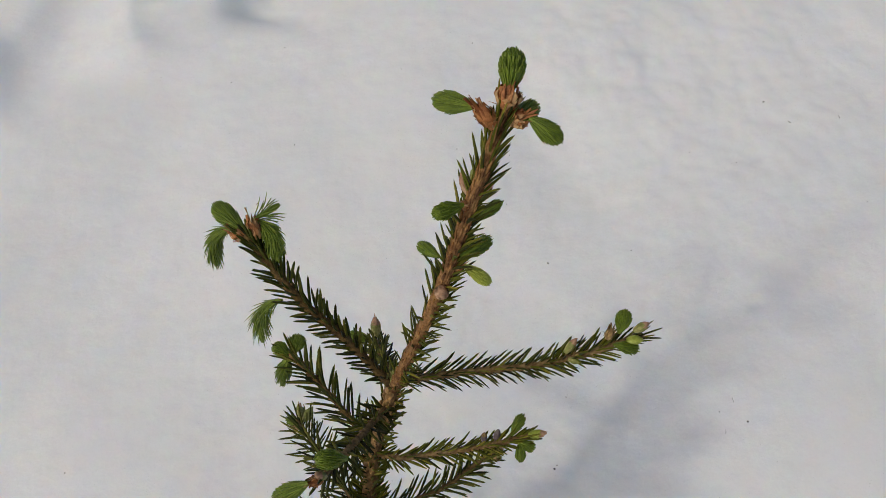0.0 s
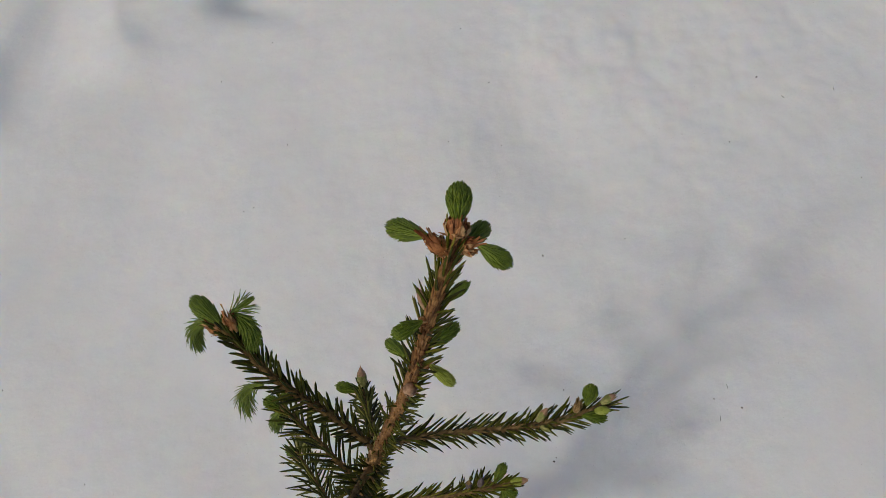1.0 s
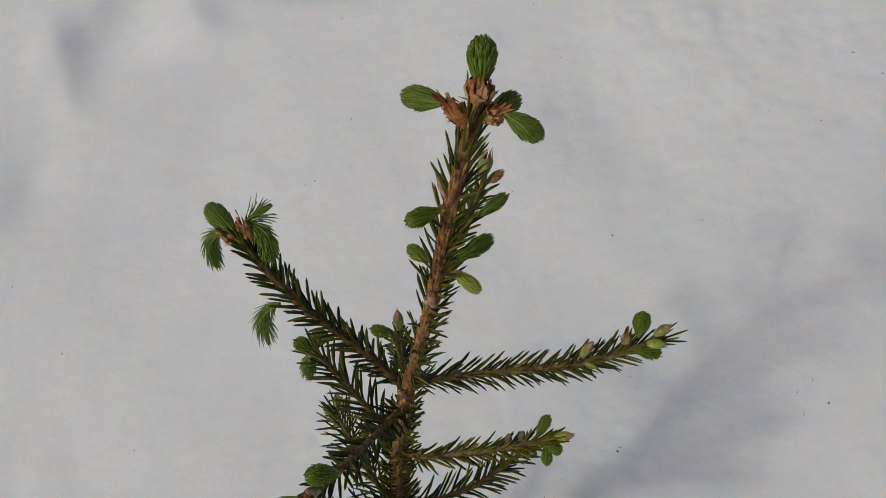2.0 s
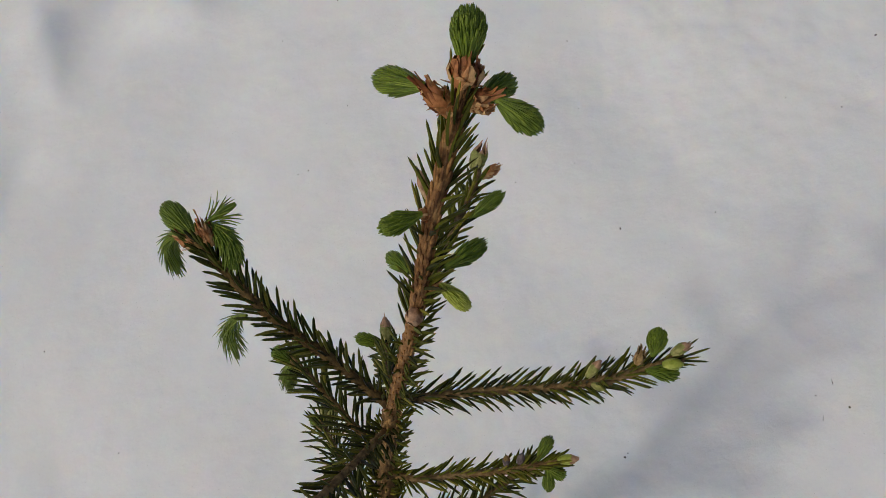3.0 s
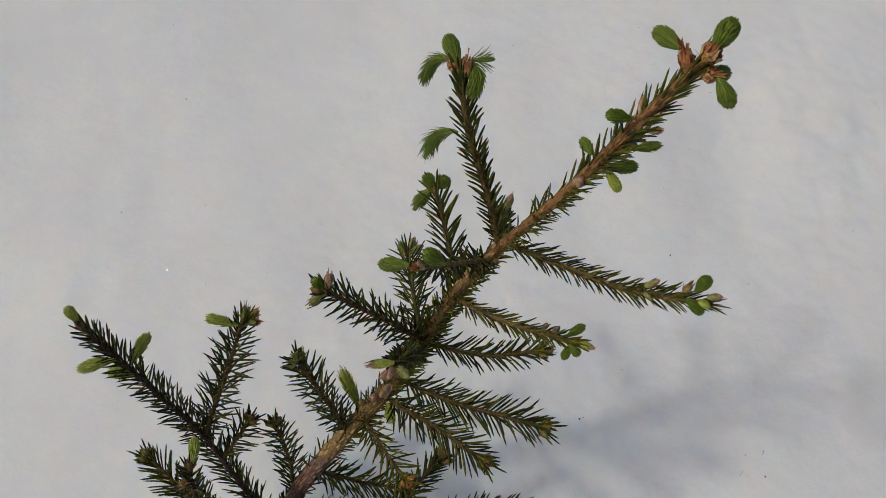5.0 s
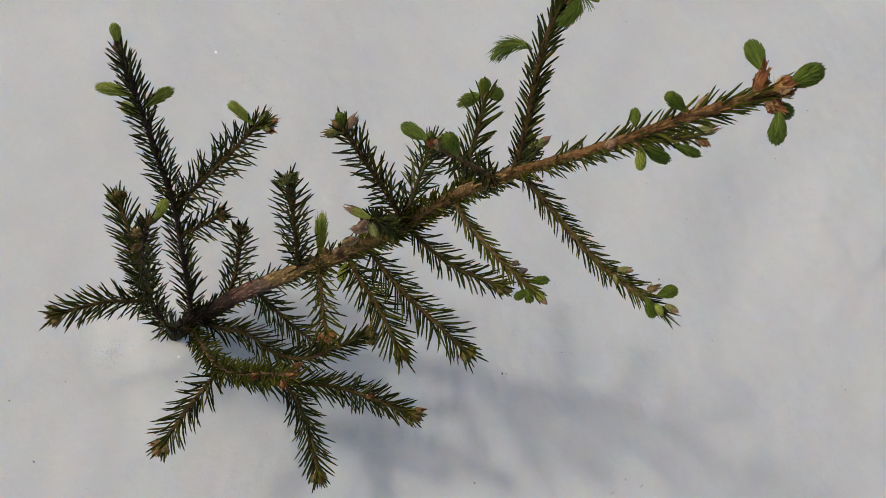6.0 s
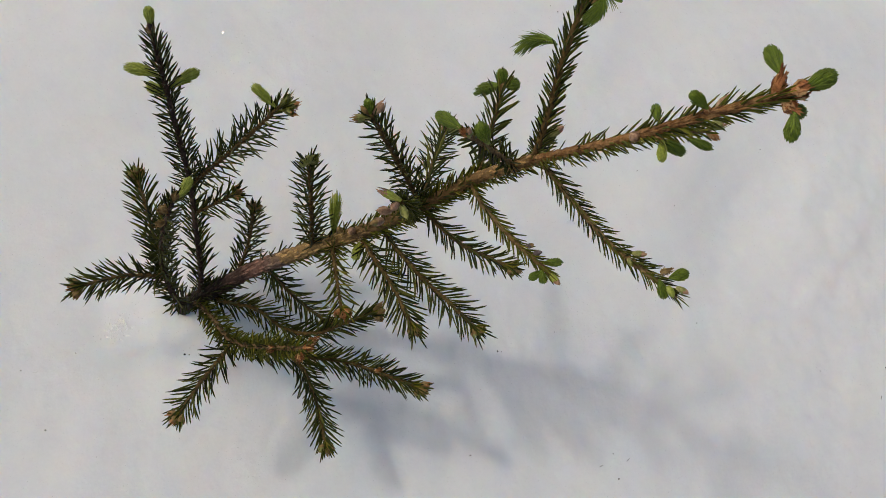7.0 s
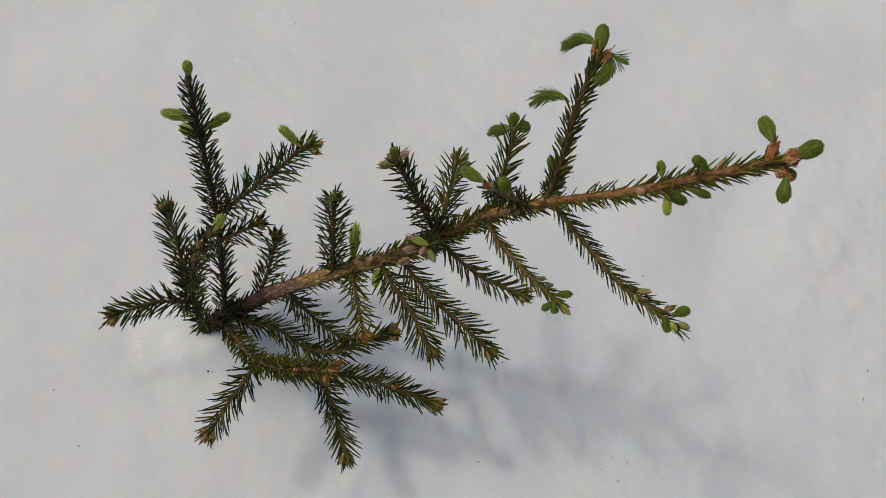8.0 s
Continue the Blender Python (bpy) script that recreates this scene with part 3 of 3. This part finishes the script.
left = branch([(0.0090, 0.1490, 0.3280), (-0.0055, 0.1570, 0.3502), (-0.0228, 0.1653, 0.3725), (-0.0392, 0.1790, 0.3935)], 0.0017, 0.0013, 22, 0.00072, 0.0084, 0.72,
              label="branch with dark needles and drooping fresh shoots")
cup(left, (-0.0357, 0.1785, 0.3914), (-0.0377, 0.1845, 0.3980), 0.0062, 111)
cup(left, (-0.0397, 0.1785, 0.3915), (-0.0462, 0.1810, 0.3940), 0.0052, 112)
fresh_shoot(left, (-0.0402, 0.1805, 0.3935), (-0.0527, 0.1915, 0.3930), 0.0070, 113, count=110)
fresh_shoot(left, (-0.0452, 0.1815, 0.3930), (-0.0560, 0.1785, 0.3690), 0.0054, 114, droop=0.25, flare=0.4, count=55, bow=(-0.22, 0.22, 0))
fresh_shoot(left, (-0.0372, 0.1845, 0.3945), (-0.0290, 0.1722, 0.3872), 0.0058, 115, droop=0.25, flare=0.3, count=70, bow=(0.3000, 0.3000, 0.0000))
fresh_shoot(left, (-0.0372, 0.1840, 0.3955), (-0.0281, 0.1908, 0.3961), 0.0056, 116, flare=1.1, count=12)
fresh_shoot(left, (-0.0281, 0.1633, 0.3736), (-0.0400, 0.1575, 0.3455), 0.0056, 117, droop=0.18, flare=0.7, count=34, bow=(-0.25, 0.2, 0))

inner = branch([(0.010, 0.150, 0.326), (0.003, 0.168, 0.306), (-0.004, 0.186, 0.288)], 0.0014, 0.0010, 23, 0.00070, 0.0080, 0.72, label="short twig with dense dark needles")
fresh_shoot(inner, (-0.0045, 0.184, 0.2885), (-0.0155, 0.1855, 0.2925), 0.0052, 121, count=60)
bud(inner, (-0.0025, 0.1845, 0.2910), (-0.0034, 0.1935, 0.2965), 0.0044, 122, BUD_GREEN, "greyish green bud with a pinkish end", BUD_PINK)

back = branch([(0.0305, 0.1555, 0.3985), (0.036, 0.178, 0.394), (0.0415, 0.2035, 0.3832), (0.0420, 0.2125, 0.3795)], 0.0013, 0.0010, 24, 0.00095, 0.0072, 0.62, 0.0011, 0.4, BARK_OCHRE, stop=0.86,
              needles=OLIVE, label="side twig with yellowish bark behind the leading shoot")
bud(back, (0.0405, 0.2115, 0.3795), (0.0442, 0.2190, 0.3850), 0.0050, 123, BUD_GREEN, "yellowish green bud with a pinkish end", BUD_PINK, flare=0.25, ragged=0.6)
cup(back, (0.0430, 0.2100, 0.3780), (0.0490, 0.2155, 0.3770), 0.0048, 124, PAPERY, 18, 0.4, 1.0)
fresh_shoot(back, (0.0415, 0.190, 0.388), (0.0512, 0.1975, 0.3905), 0.0042, 125, count=50)
fresh_shoot(back, (0.037, 0.170, 0.397), (0.0473, 0.1792, 0.3946), 0.0056, 126, count=70)

# on the leading shoot
fresh_shoot(leader, (0.0500, 0.1830, 0.4676), (0.0511, 0.1917, 0.4756), 0.0068, 131, label="upright bright green young shoot at the tip", count=150)
cup(leader, (0.0492, 0.1797, 0.4646), (0.0508, 0.1854, 0.4703), 0.0076, 132)
cup(leader, (0.0470, 0.1767, 0.4601), (0.0404, 0.1817, 0.4656), 0.0060, 133)
fresh_shoot(leader, (0.0414, 0.1812, 0.4640), (0.0292, 0.1868, 0.4598), 0.0060, 134, count=120)
cup(leader, (0.0502, 0.1782, 0.4611), (0.0568, 0.1792, 0.4631), 0.0060, 135)
fresh_shoot(leader, (0.0560, 0.1787, 0.4626), (0.0650, 0.1744, 0.4580), 0.0056, 136, count=110)
fresh_shoot(leader, (0.0522, 0.1807, 0.4596), (0.0584, 0.1887, 0.4556), 0.0056, 137, count=80)
cup(leader, (0.0401, 0.1654, 0.4377), (0.0364, 0.1634, 0.4402), 0.0036, 138, count=14)
fresh_shoot(leader, (0.0381, 0.1641, 0.4400), (0.0297, 0.1585, 0.4430), 0.0048, 139, count=80)
bud(leader, (0.0394, 0.1679, 0.4397), (0.0372, 0.1735, 0.4437), 0.0028, 140, BUD_PINK)
fresh_shoot(leader, (0.0303, 0.1618, 0.4119), (0.0234, 0.1692, 0.4069), 0.0042, 141, count=60)
cup(leader, (0.0353, 0.1573, 0.4109), (0.0394, 0.1594, 0.4127), 0.0034, 142, count=12)
fresh_shoot(leader, (0.0386, 0.1588, 0.4124), (0.0468, 0.1512, 0.4152), 0.0040, 143, PALE_SHOOT, count=70)
bud(leader, (0.0314, 0.1537, 0.4029), (0.0318, 0.1508, 0.4084), 0.0046, 144, BUD_PINK, "round pale bud")

# towards the camera's side, below the top whorl
front = branch([(0.007, 0.146, 0.309), (0.002, 0.128, 0.334), (-0.004, 0.108, 0.361), (-0.0075, 0.100, 0.370)], 0.0015, 0.0011, 25, 0.0009, 0.0092, 0.80, bark=BARK_OCHRE, bare=0.35, label="foreshortened branch with dark needles")
cup(front, (-0.0065, 0.0995, 0.3705), (-0.0110, 0.0972, 0.3740), 0.0038, 151)
fresh_shoot(front, (-0.0105, 0.0978, 0.3730), (-0.0225, 0.0938, 0.3665), 0.0058, 152, count=100)
fresh_shoot(front, (0.0010, 0.1065, 0.3720), (-0.0075, 0.1035, 0.3800), 0.0064, 153, count=90)
bud(front, (-0.0060, 0.1010, 0.3690), (-0.0080, 0.0995, 0.3770), 0.0032, 154, BUD_GREEN, "ochre bud with a pinkish end", BUD_PINK)

near = branch([(-0.006, 0.112, 0.222), (-0.0045, 0.098, 0.260), (-0.0015, 0.083, 0.300), (0.0010, 0.0705, 0.332)], 0.0016, 0.0012, 26, 0.0008, 0.0080, 0.85, label="short branch pointing away from the stem, buds at its end")
bud(near, (0.0012, 0.0700, 0.3340), (-0.0092, 0.0608, 0.3370), 0.0038, 155, PALE_SHOOT, "long pale opening bud with a pinkish point", BUD_PINK, flare=0.25, ragged=0.6)
bud(near, (0.0015, 0.0685, 0.3320), (0.0045, 0.0605, 0.3430), 0.0036, 156, BUD_PINK, "small tan bud with a pink point")
bud(near, (0.0035, 0.0695, 0.3320), (0.0112, 0.0665, 0.3400), 0.0040, 157, BUD_GREEN, "small round green bud")
bud(near, (-0.0030, 0.0780, 0.2900), (-0.0060, 0.0695, 0.2960), 0.0046, 158, BUD_PINK, "tan bud with overlapping scales")
bud(near, (0.0005, 0.0690, 0.2980), (0.0005, 0.0600, 0.3050), 0.0044, 159, BUD_PINK, "tan bud with overlapping scales", HUSK)

# second whorl
two = branch([(0.0000, 0.1365, 0.2700), (0.0101, 0.1333, 0.2749), (0.0235, 0.1346, 0.2767), (0.0438, 0.1360, 0.2848), (0.0580, 0.1368, 0.2941), (0.0670, 0.1388, 0.2970)], 0.0014, 0.0011, 27,
             0.00070, 0.0080, 0.64, 0.00098, bark=BARK_OCHRE, needles=OLIVE)
fresh_shoot(two, (0.0599, 0.1390, 0.2958), (0.0646, 0.1462, 0.3020), 0.0044, 161, count=60)
bud(two, (0.0665, 0.1390, 0.2965), (0.0751, 0.1395, 0.2997), 0.0036, 162, PALE_SHOOT, "pale green pointed bud with a pink end", BUD_PINK)
fresh_shoot(two, (0.0635, 0.1361, 0.2954), (0.0641, 0.1287, 0.2923), 0.0042, 163, count=55)
fresh_shoot(two, (0.0630, 0.1364, 0.2953), (0.0700, 0.1338, 0.2945), 0.0042, 167, count=45, flare=0.15)
bud(two, (0.0530, 0.1376, 0.2940), (0.0545, 0.1408, 0.2980), 0.0028, 164, BUD_DARK, "dark bluish bud")
bud(two, (0.0480, 0.1372, 0.2908), (0.0484, 0.1403, 0.2948), 0.0027, 166, BUD_DARK, "dark bluish bud", HUSK)
three = branch([(-0.003, 0.120, 0.224), (0.012, 0.124, 0.227), (0.030, 0.131, 0.231), (0.053, 0.147, 0.238)], 0.0014, 0.0010, 28, 0.00095, 0.0112, 0.85)
tip_cluster(three, (0.053, 0.147, 0.238), (0.8, 0.5, 0.2), 165)
four = branch([(-0.010, 0.102, 0.186), (0.006, 0.103, 0.190), (0.030, 0.106, 0.198), (0.055, 0.112, 0.206), (0.076, 0.117, 0.2115)], 0.0015, 0.0010, 29, 0.00085, 0.0149, 0.85)
tip_cluster(four, (0.076, 0.117, 0.2115), (0.9, 0.2, 0.2), 168)
five = branch([(-0.015, 0.091, 0.170), (0.004, 0.088, 0.183), (0.024, 0.087, 0.194), (0.042, 0.085, 0.199), (0.057, 0.084, 0.202)], 0.0015, 0.0010, 30, 0.00085, 0.0146, 0.85)
tip_cluster(five, (0.057, 0.084, 0.202), (0.9, -0.1, 0.2), 171)
fresh_shoot(five, (-0.012, 0.088, 0.172), (-0.002, 0.078, 0.176), 0.0052, 174, PALE_SHOOT, count=45, flare=0.2)
six = branch([(-0.022, 0.077, 0.148), (-0.011, 0.069, 0.163), (0.008, 0.060, 0.174), (0.025, 0.053, 0.181)], 0.0013, 0.0010, 31, 0.0011, 0.0128, 0.85, needles=OLIVE, label="thin branch with yellowish green needles")
tip_cluster(six, (0.025, 0.053, 0.181), (0.8, -0.3, 0.4), 175, PAPERY, 0.0046)
high = branch([(-0.006, 0.117, 0.226), (-0.018, 0.112, 0.245), (-0.036, 0.101, 0.274), (-0.053, 0.090, 0.3015)], 0.0016, 0.0012, 32, 0.0009, 0.0125, 0.85)
bud(high, (-0.0515, 0.0895, 0.300), (-0.0555, 0.0775, 0.3015), 0.0042, 178, BUD_GREEN, "pale opening bud with a torn end", HUSK, flare=0.5, ragged=1.6)
fresh_shoot(high, (-0.0530, 0.0900, 0.3015), (-0.0595, 0.0905, 0.3075), 0.0050, 179, count=50)
bud(high, (-0.0525, 0.0920, 0.3010), (-0.0548, 0.0985, 0.3085), 0.0042, 180, BUD_PINK, "pinkish opening bud", flare=0.4, ragged=1.4)
bud(high, (-0.0535, 0.0890, 0.3010), (-0.0580, 0.0860, 0.3055), 0.0036, 181, HUSK)
high_side = branch([(-0.0095, 0.1175, 0.2330), (-0.026, 0.137, 0.2230), (-0.042, 0.157, 0.2110), (-0.0535, 0.1715, 0.2015)], 0.0013, 0.0010, 33, 0.00085, 0.0140, 0.85)
fresh_shoot(high_side, (-0.0530, 0.1705, 0.2015), (-0.0600, 0.1735, 0.1990), 0.0058, 182, count=50)
bud(high_side, (-0.0520, 0.1725, 0.2015), (-0.0540, 0.1835, 0.1990), 0.0052, 183, BUD_GREEN, "greyish green bud with a pinkish end", BUD_PINK, flare=0.3, ragged=0.8)
bud(high_side, (-0.0500, 0.1710, 0.2020), (-0.0460, 0.1800, 0.2020), 0.0046, 189, BUD_GREEN, "small greenish bud")
cup(high_side, (-0.0500, 0.1670, 0.2050), (-0.0545, 0.1665, 0.2060), 0.0046, 190, HUSK, 14, 0.6)
far = branch([(-0.0015, 0.139, 0.272), (-0.016, 0.153, 0.278), (-0.031, 0.167, 0.284), (-0.041, 0.1755, 0.287)], 0.0014, 0.0011, 34, 0.0009, 0.0121, 0.80)
cup(far, (-0.040, 0.1745, 0.2865), (-0.0435, 0.1775, 0.2890), 0.0038, 184, HUSK)
fresh_shoot(far, (-0.0430, 0.1755, 0.2865), (-0.0500, 0.1700, 0.2640), 0.0066, 185, count=60, droop=0.3, flare=0.12)
fresh_shoot(far, (-0.0425, 0.1760, 0.2875), (-0.0503, 0.1795, 0.2910), 0.0066, 186, count=70)
fresh_shoot(far, (-0.0410, 0.1775, 0.2870), (-0.0388, 0.1855, 0.2900), 0.0064, 187, count=70, flare=0.12)
edge = branch([(-0.029, 0.066, 0.134), (-0.040, 0.067, 0.166), (-0.053, 0.069, 0.196), (-0.064, 0.070, 0.219)], 0.0015, 0.0011, 35, 0.00085, 0.0137, 0.80)
tip_cluster(edge, (-0.064, 0.070, 0.219), (-0.4, 0.0, 0.9), 188, BUD_GREEN, 0.005)
fresh_shoot(stem, (-0.0265, 0.0790, 0.150), (-0.0500, 0.0910, 0.1680), 0.0062, 191, PALE_SHOOT, count=36, flare=0.5, droop=0.08)
bud(stem, (-0.020, 0.086, 0.176), (-0.0195, 0.083, 0.184), 0.0050, 192, BUD_PINK, "round pale bud on the stem")
bud(stem, (-0.024, 0.081, 0.168), (-0.0265, 0.078, 0.176), 0.0042, 193, HUSK)

# lowest whorl
tall = branch([(-0.0485, -0.010, 0.030), (-0.060, -0.003, 0.054), (-0.087, 0.006, 0.090), (-0.110, 0.013, 0.125), (-0.139, 0.015, 0.199), (-0.159, 0.015, 0.265)], 0.0021, 0.0012, 36, 0.00082, 0.0138, 0.72, bark=BARK_DARK, bare=0.25, stop=0.965)
fresh_shoot(tall, (-0.159, 0.0155, 0.2640), (-0.1650, 0.0178, 0.2720), 0.0055, 201, PALE_SHOOT, count=60)
cup(tall, (-0.157, 0.0150, 0.2580), (-0.1600, 0.0155, 0.2650), 0.0046, 202, HUSK)
fresh_shoot(tall, (-0.1465, 0.0140, 0.2230), (-0.1605, -0.0020, 0.2215), 0.0060, 203, PALE_SHOOT, count=60, droop=0.28, flare=0.18)
fresh_shoot(tall, (-0.1425, 0.0180, 0.2130), (-0.1416, 0.0355, 0.2235), 0.0060, 204, PALE_SHOOT, count=60, droop=0.16, flare=0.18)
fresh_shoot(tall, (-0.1405, 0.0140, 0.2040), (-0.1540, 0.0075, 0.2045), 0.0060, 205, PALE_SHOOT, count=60, flare=0.18)
tall_side = branch([(-0.108, 0.0135, 0.120), (-0.107, 0.026, 0.143), (-0.105, 0.044, 0.173), (-0.104, 0.071, 0.218)], 0.0015, 0.0011, 37, 0.00085, 0.0152, 0.90)
fresh_shoot(tall_side, (-0.1045, 0.0690, 0.2170), (-0.1222, 0.0612, 0.2225), 0.0050, 206, PALE_SHOOT, count=46, flare=0.35)
cup(tall_side, (-0.1045, 0.0720, 0.2190), (-0.1075, 0.0800, 0.2230), 0.0056, 207, BUD_GREEN, 18, 0.6)
tip_cluster(tall_side, (-0.1025, 0.0750, 0.2170), (0.2, 0.6, 0.3), 208, BUD_GREEN, 0.005)
tall_twig = branch([(-0.094, 0.0085, 0.100), (-0.091, 0.022, 0.114), (-0.088, 0.037, 0.127)], 0.0012, 0.0009, 38, 0.00095, 0.0128, 0.85)
tip_cluster(tall_twig, (-0.088, 0.037, 0.127), (0.1, 0.7, 0.6), 211)
curl = branch([(-0.0495, -0.020, 0.022), (-0.0515, -0.0275, 0.050), (-0.067, -0.0285, 0.102), (-0.075, -0.022, 0.160), (-0.080, -0.011, 0.203)], 0.0021, 0.0012, 39, 0.0008, 0.0142, 0.80, bark=BARK_DARK, bare=0.1)
cup(curl, (-0.0795, -0.0110, 0.2010), (-0.0825, -0.0080, 0.2080), 0.0062, 212, HUSK, 26)
cup(curl, (-0.0765, -0.0175, 0.2020), (-0.0755, -0.0220, 0.2130), 0.0062, 213, HUSK, 26)
cup(curl, (-0.0745, -0.0200, 0.1870), (-0.0725, -0.0270, 0.1940), 0.0050, 214, HUSK, 26)
fresh_shoot(curl, (-0.0805, -0.0070, 0.2020), (-0.0893, 0.0048, 0.2010), 0.0062, 215, PALE_SHOOT, count=60)
curl_side = branch([(-0.064, -0.028, 0.088), (-0.088, -0.0245, 0.108), (-0.112, -0.020, 0.120), (-0.128, -0.0175, 0.126)], 0.0014, 0.0010, 40, 0.0008, 0.0146, 0.80)
tip_cluster(curl_side, (-0.128, -0.0175, 0.126), (-0.8, 0.2, 0.5), 216, HUSK, 0.005)
curl_low = branch([(-0.0635, -0.028, 0.090), (-0.066, -0.041, 0.103), (-0.071, -0.055, 0.112), (-0.074, -0.083, 0.1235)], 0.0014, 0.0010, 41, 0.0009, 0.0144, 0.85)
tip_cluster(curl_low, (-0.074, -0.083, 0.1235), (-0.1, -0.9, 0.3), 219, HUSK, 0.005)
small = branch([(-0.045, 0.018, 0.058), (-0.058, 0.033, 0.072), (-0.068, 0.041, 0.095), (-0.076, 0.046, 0.115)], 0.0013, 0.0010, 42, 0.00085, 0.0132, 0.85)
tip_cluster(small, (-0.076, 0.046, 0.115), (-0.4, 0.3, 0.8), 222)
low = branch([(-0.040, 0.038, 0.082), (-0.024, 0.047, 0.062), (-0.006, 0.054, 0.057), (0.019, 0.065, 0.060)], 0.0014, 0.0010, 43, 0.0009, 0.0149, 0.85)
tip_cluster(low, (0.019, 0.065, 0.060), (0.9, 0.3, 0.1), 225)
low_bend = branch([(-0.046, -0.003, 0.036), (-0.034, 0.004, 0.043), (-0.017, 0.021, 0.055), (0.0094, 0.033, 0.0665), (0.0235, 0.049, 0.080), (0.0275, 0.068, 0.0940), (0.031, 0.087, 0.112)], 0.0016, 0.0010, 44, 0.00085, 0.0146, 0.80)
tip_cluster(low_bend, (0.033, 0.090, 0.113), (0.3, 0.8, 0.5), 228, HUSK, 0.005)
sweep = branch([(-0.047, -0.015, 0.028), (-0.027, -0.011, 0.054), (0.002, -0.008, 0.090), (0.024, 0.010, 0.145), (0.035, 0.022, 0.177)], 0.0019, 0.0012, 45, 0.00062, 0.0112, 0.85,
               needles=OLIVE, bark=BARK_STEM, label="rising branch with olive needles and brown husks")
cup(sweep, (0.0345, 0.0215, 0.175), (0.0370, 0.0250, 0.183), 0.0064, 231)
cup(sweep, (0.0330, 0.0250, 0.173), (0.0330, 0.0320, 0.178), 0.0054, 232)
cup(sweep, (0.0360, 0.0180, 0.173), (0.0410, 0.0150, 0.177), 0.0056, 233)
cup(sweep, (0.0230, 0.0080, 0.145), (0.0240, 0.0030, 0.153), 0.0050, 234)
sweep_end = branch([(0.004, -0.006, 0.088), (0.028, 0.022, 0.084), (0.051, 0.055, 0.086), (0.072, 0.070, 0.115), (0.095, 0.085, 0.137)], 0.0016, 0.0011, 46, 0.00078, 0.0152, 0.80)
tip_cluster(sweep_end, (0.095, 0.085, 0.137), (0.8, 0.4, 0.5), 235, HUSK, 0.005)
cup(sweep_end, (0.070, 0.068, 0.116), (0.071, 0.072, 0.122), 0.0040, 238)
sweep_down = branch([(0.030, 0.024, 0.085), (0.045, 0.027, 0.090), (0.073, 0.026, 0.073), (0.101, 0.017, 0.080)], 0.0014, 0.0010, 47, 0.0008, 0.0152, 0.80)
tip_cluster(sweep_down, (0.101, 0.017, 0.080), (0.9, -0.3, 0.2), 239, HUSK, 0.0045)
sweep_back = branch([(0.001, -0.008, 0.088), (0.009, -0.022, 0.097), (0.017, -0.039, 0.104), (0.031, -0.064, 0.101)], 0.0014, 0.0010, 48, 0.0009, 0.0149, 0.85)
tip_cluster(sweep_back, (0.031, -0.064, 0.101), (0.4, -0.9, 0.0), 242, HUSK, 0.005)


# ---- litter on the snow ----
def fleck(x, y, size, seed, label="tiny dark brown bark crumb lying on the snow", long=1.0):
    """A crumb of bark or seed: a small uneven lump, pressed a little into the snow."""
    rng = random.Random(seed)
    bm = bmesh.new()
    bmesh.ops.create_icosphere(bm, subdivisions=1, radius=0.5)
    for v in bm.verts:
        v.co *= rng.uniform(0.7, 1.2)
    bmesh.ops.scale(bm, vec=(size * long, size * rng.uniform(0.5, 0.9) / max(1, long * 0.6), size * 0.45), verts=bm.verts)
    me = bpy.data.meshes.new("bark_crumb")
    bm.to_mesh(me)
    bm.free()
    me.materials.append(LITTER)
    ob = new("bark_crumb", me)
    ob.location, ob.rotation_euler = (x, y, snow_height(x, y) + size * 0.1), (0, 0, rng.random() * 6)
    return tagged(ob, label, "litter", "crumbs on the snow")


for _n, (_x, _y, _s) in enumerate([
    (0.109, 0.385, 0.0028), (0.110, 0.203, 0.0022), (0.112, 0.206, 0.0012), (0.176, 0.133, 0.0018), (-0.015, -0.039, 0.0024), (-0.013, -0.036, 0.0014), (-0.011, -0.154, 0.0016),
    (0.264, 0.244, 0.0022), (0.328, 0.575, 0.0026), (-0.161, 0.440, 0.0018), (-0.135, 0.510, 0.0016), (0.184, 0.401, 0.0014), (-0.365, 0.266, 0.0016), (-0.431, 0.327, 0.0016),
    (-0.276, 0.186, 0.0018), (0.243, 0.252, 0.0016), (-0.055, -0.111, 0.0010), (-0.061, -0.151, 0.0014), (0.036, 0.645, 0.0018), (-0.334, 0.138, 0.0013), (-0.036, 0.607, 0.0013), (0.064, 0.577, 0.0012),
    (0.024, 0.507, 0.0013), (0.075, 0.505, 0.0012), (0.072, 0.447, 0.0010), (0.023, 0.428, 0.0011), (0.292, 0.502, 0.0015), (0.248, 0.511, 0.0011), (-0.212, 0.591, 0.0013),
    (-0.170, 0.436, 0.0011), (-0.162, 0.638, 0.0013), (0.121, 0.262, 0.0010), (0.406, 0.460, 0.0013)]):
    fleck(_x, _y, _s, 300 + _n)
for _n, (_x, _y) in enumerate([(0.400, 0.560), (0.350, 0.552), (0.246, 0.236), (0.255, 0.262)]):
    fleck(_x, _y, 0.0016, 340 + _n, "thin dry fallen needle on the snow", 3.5)
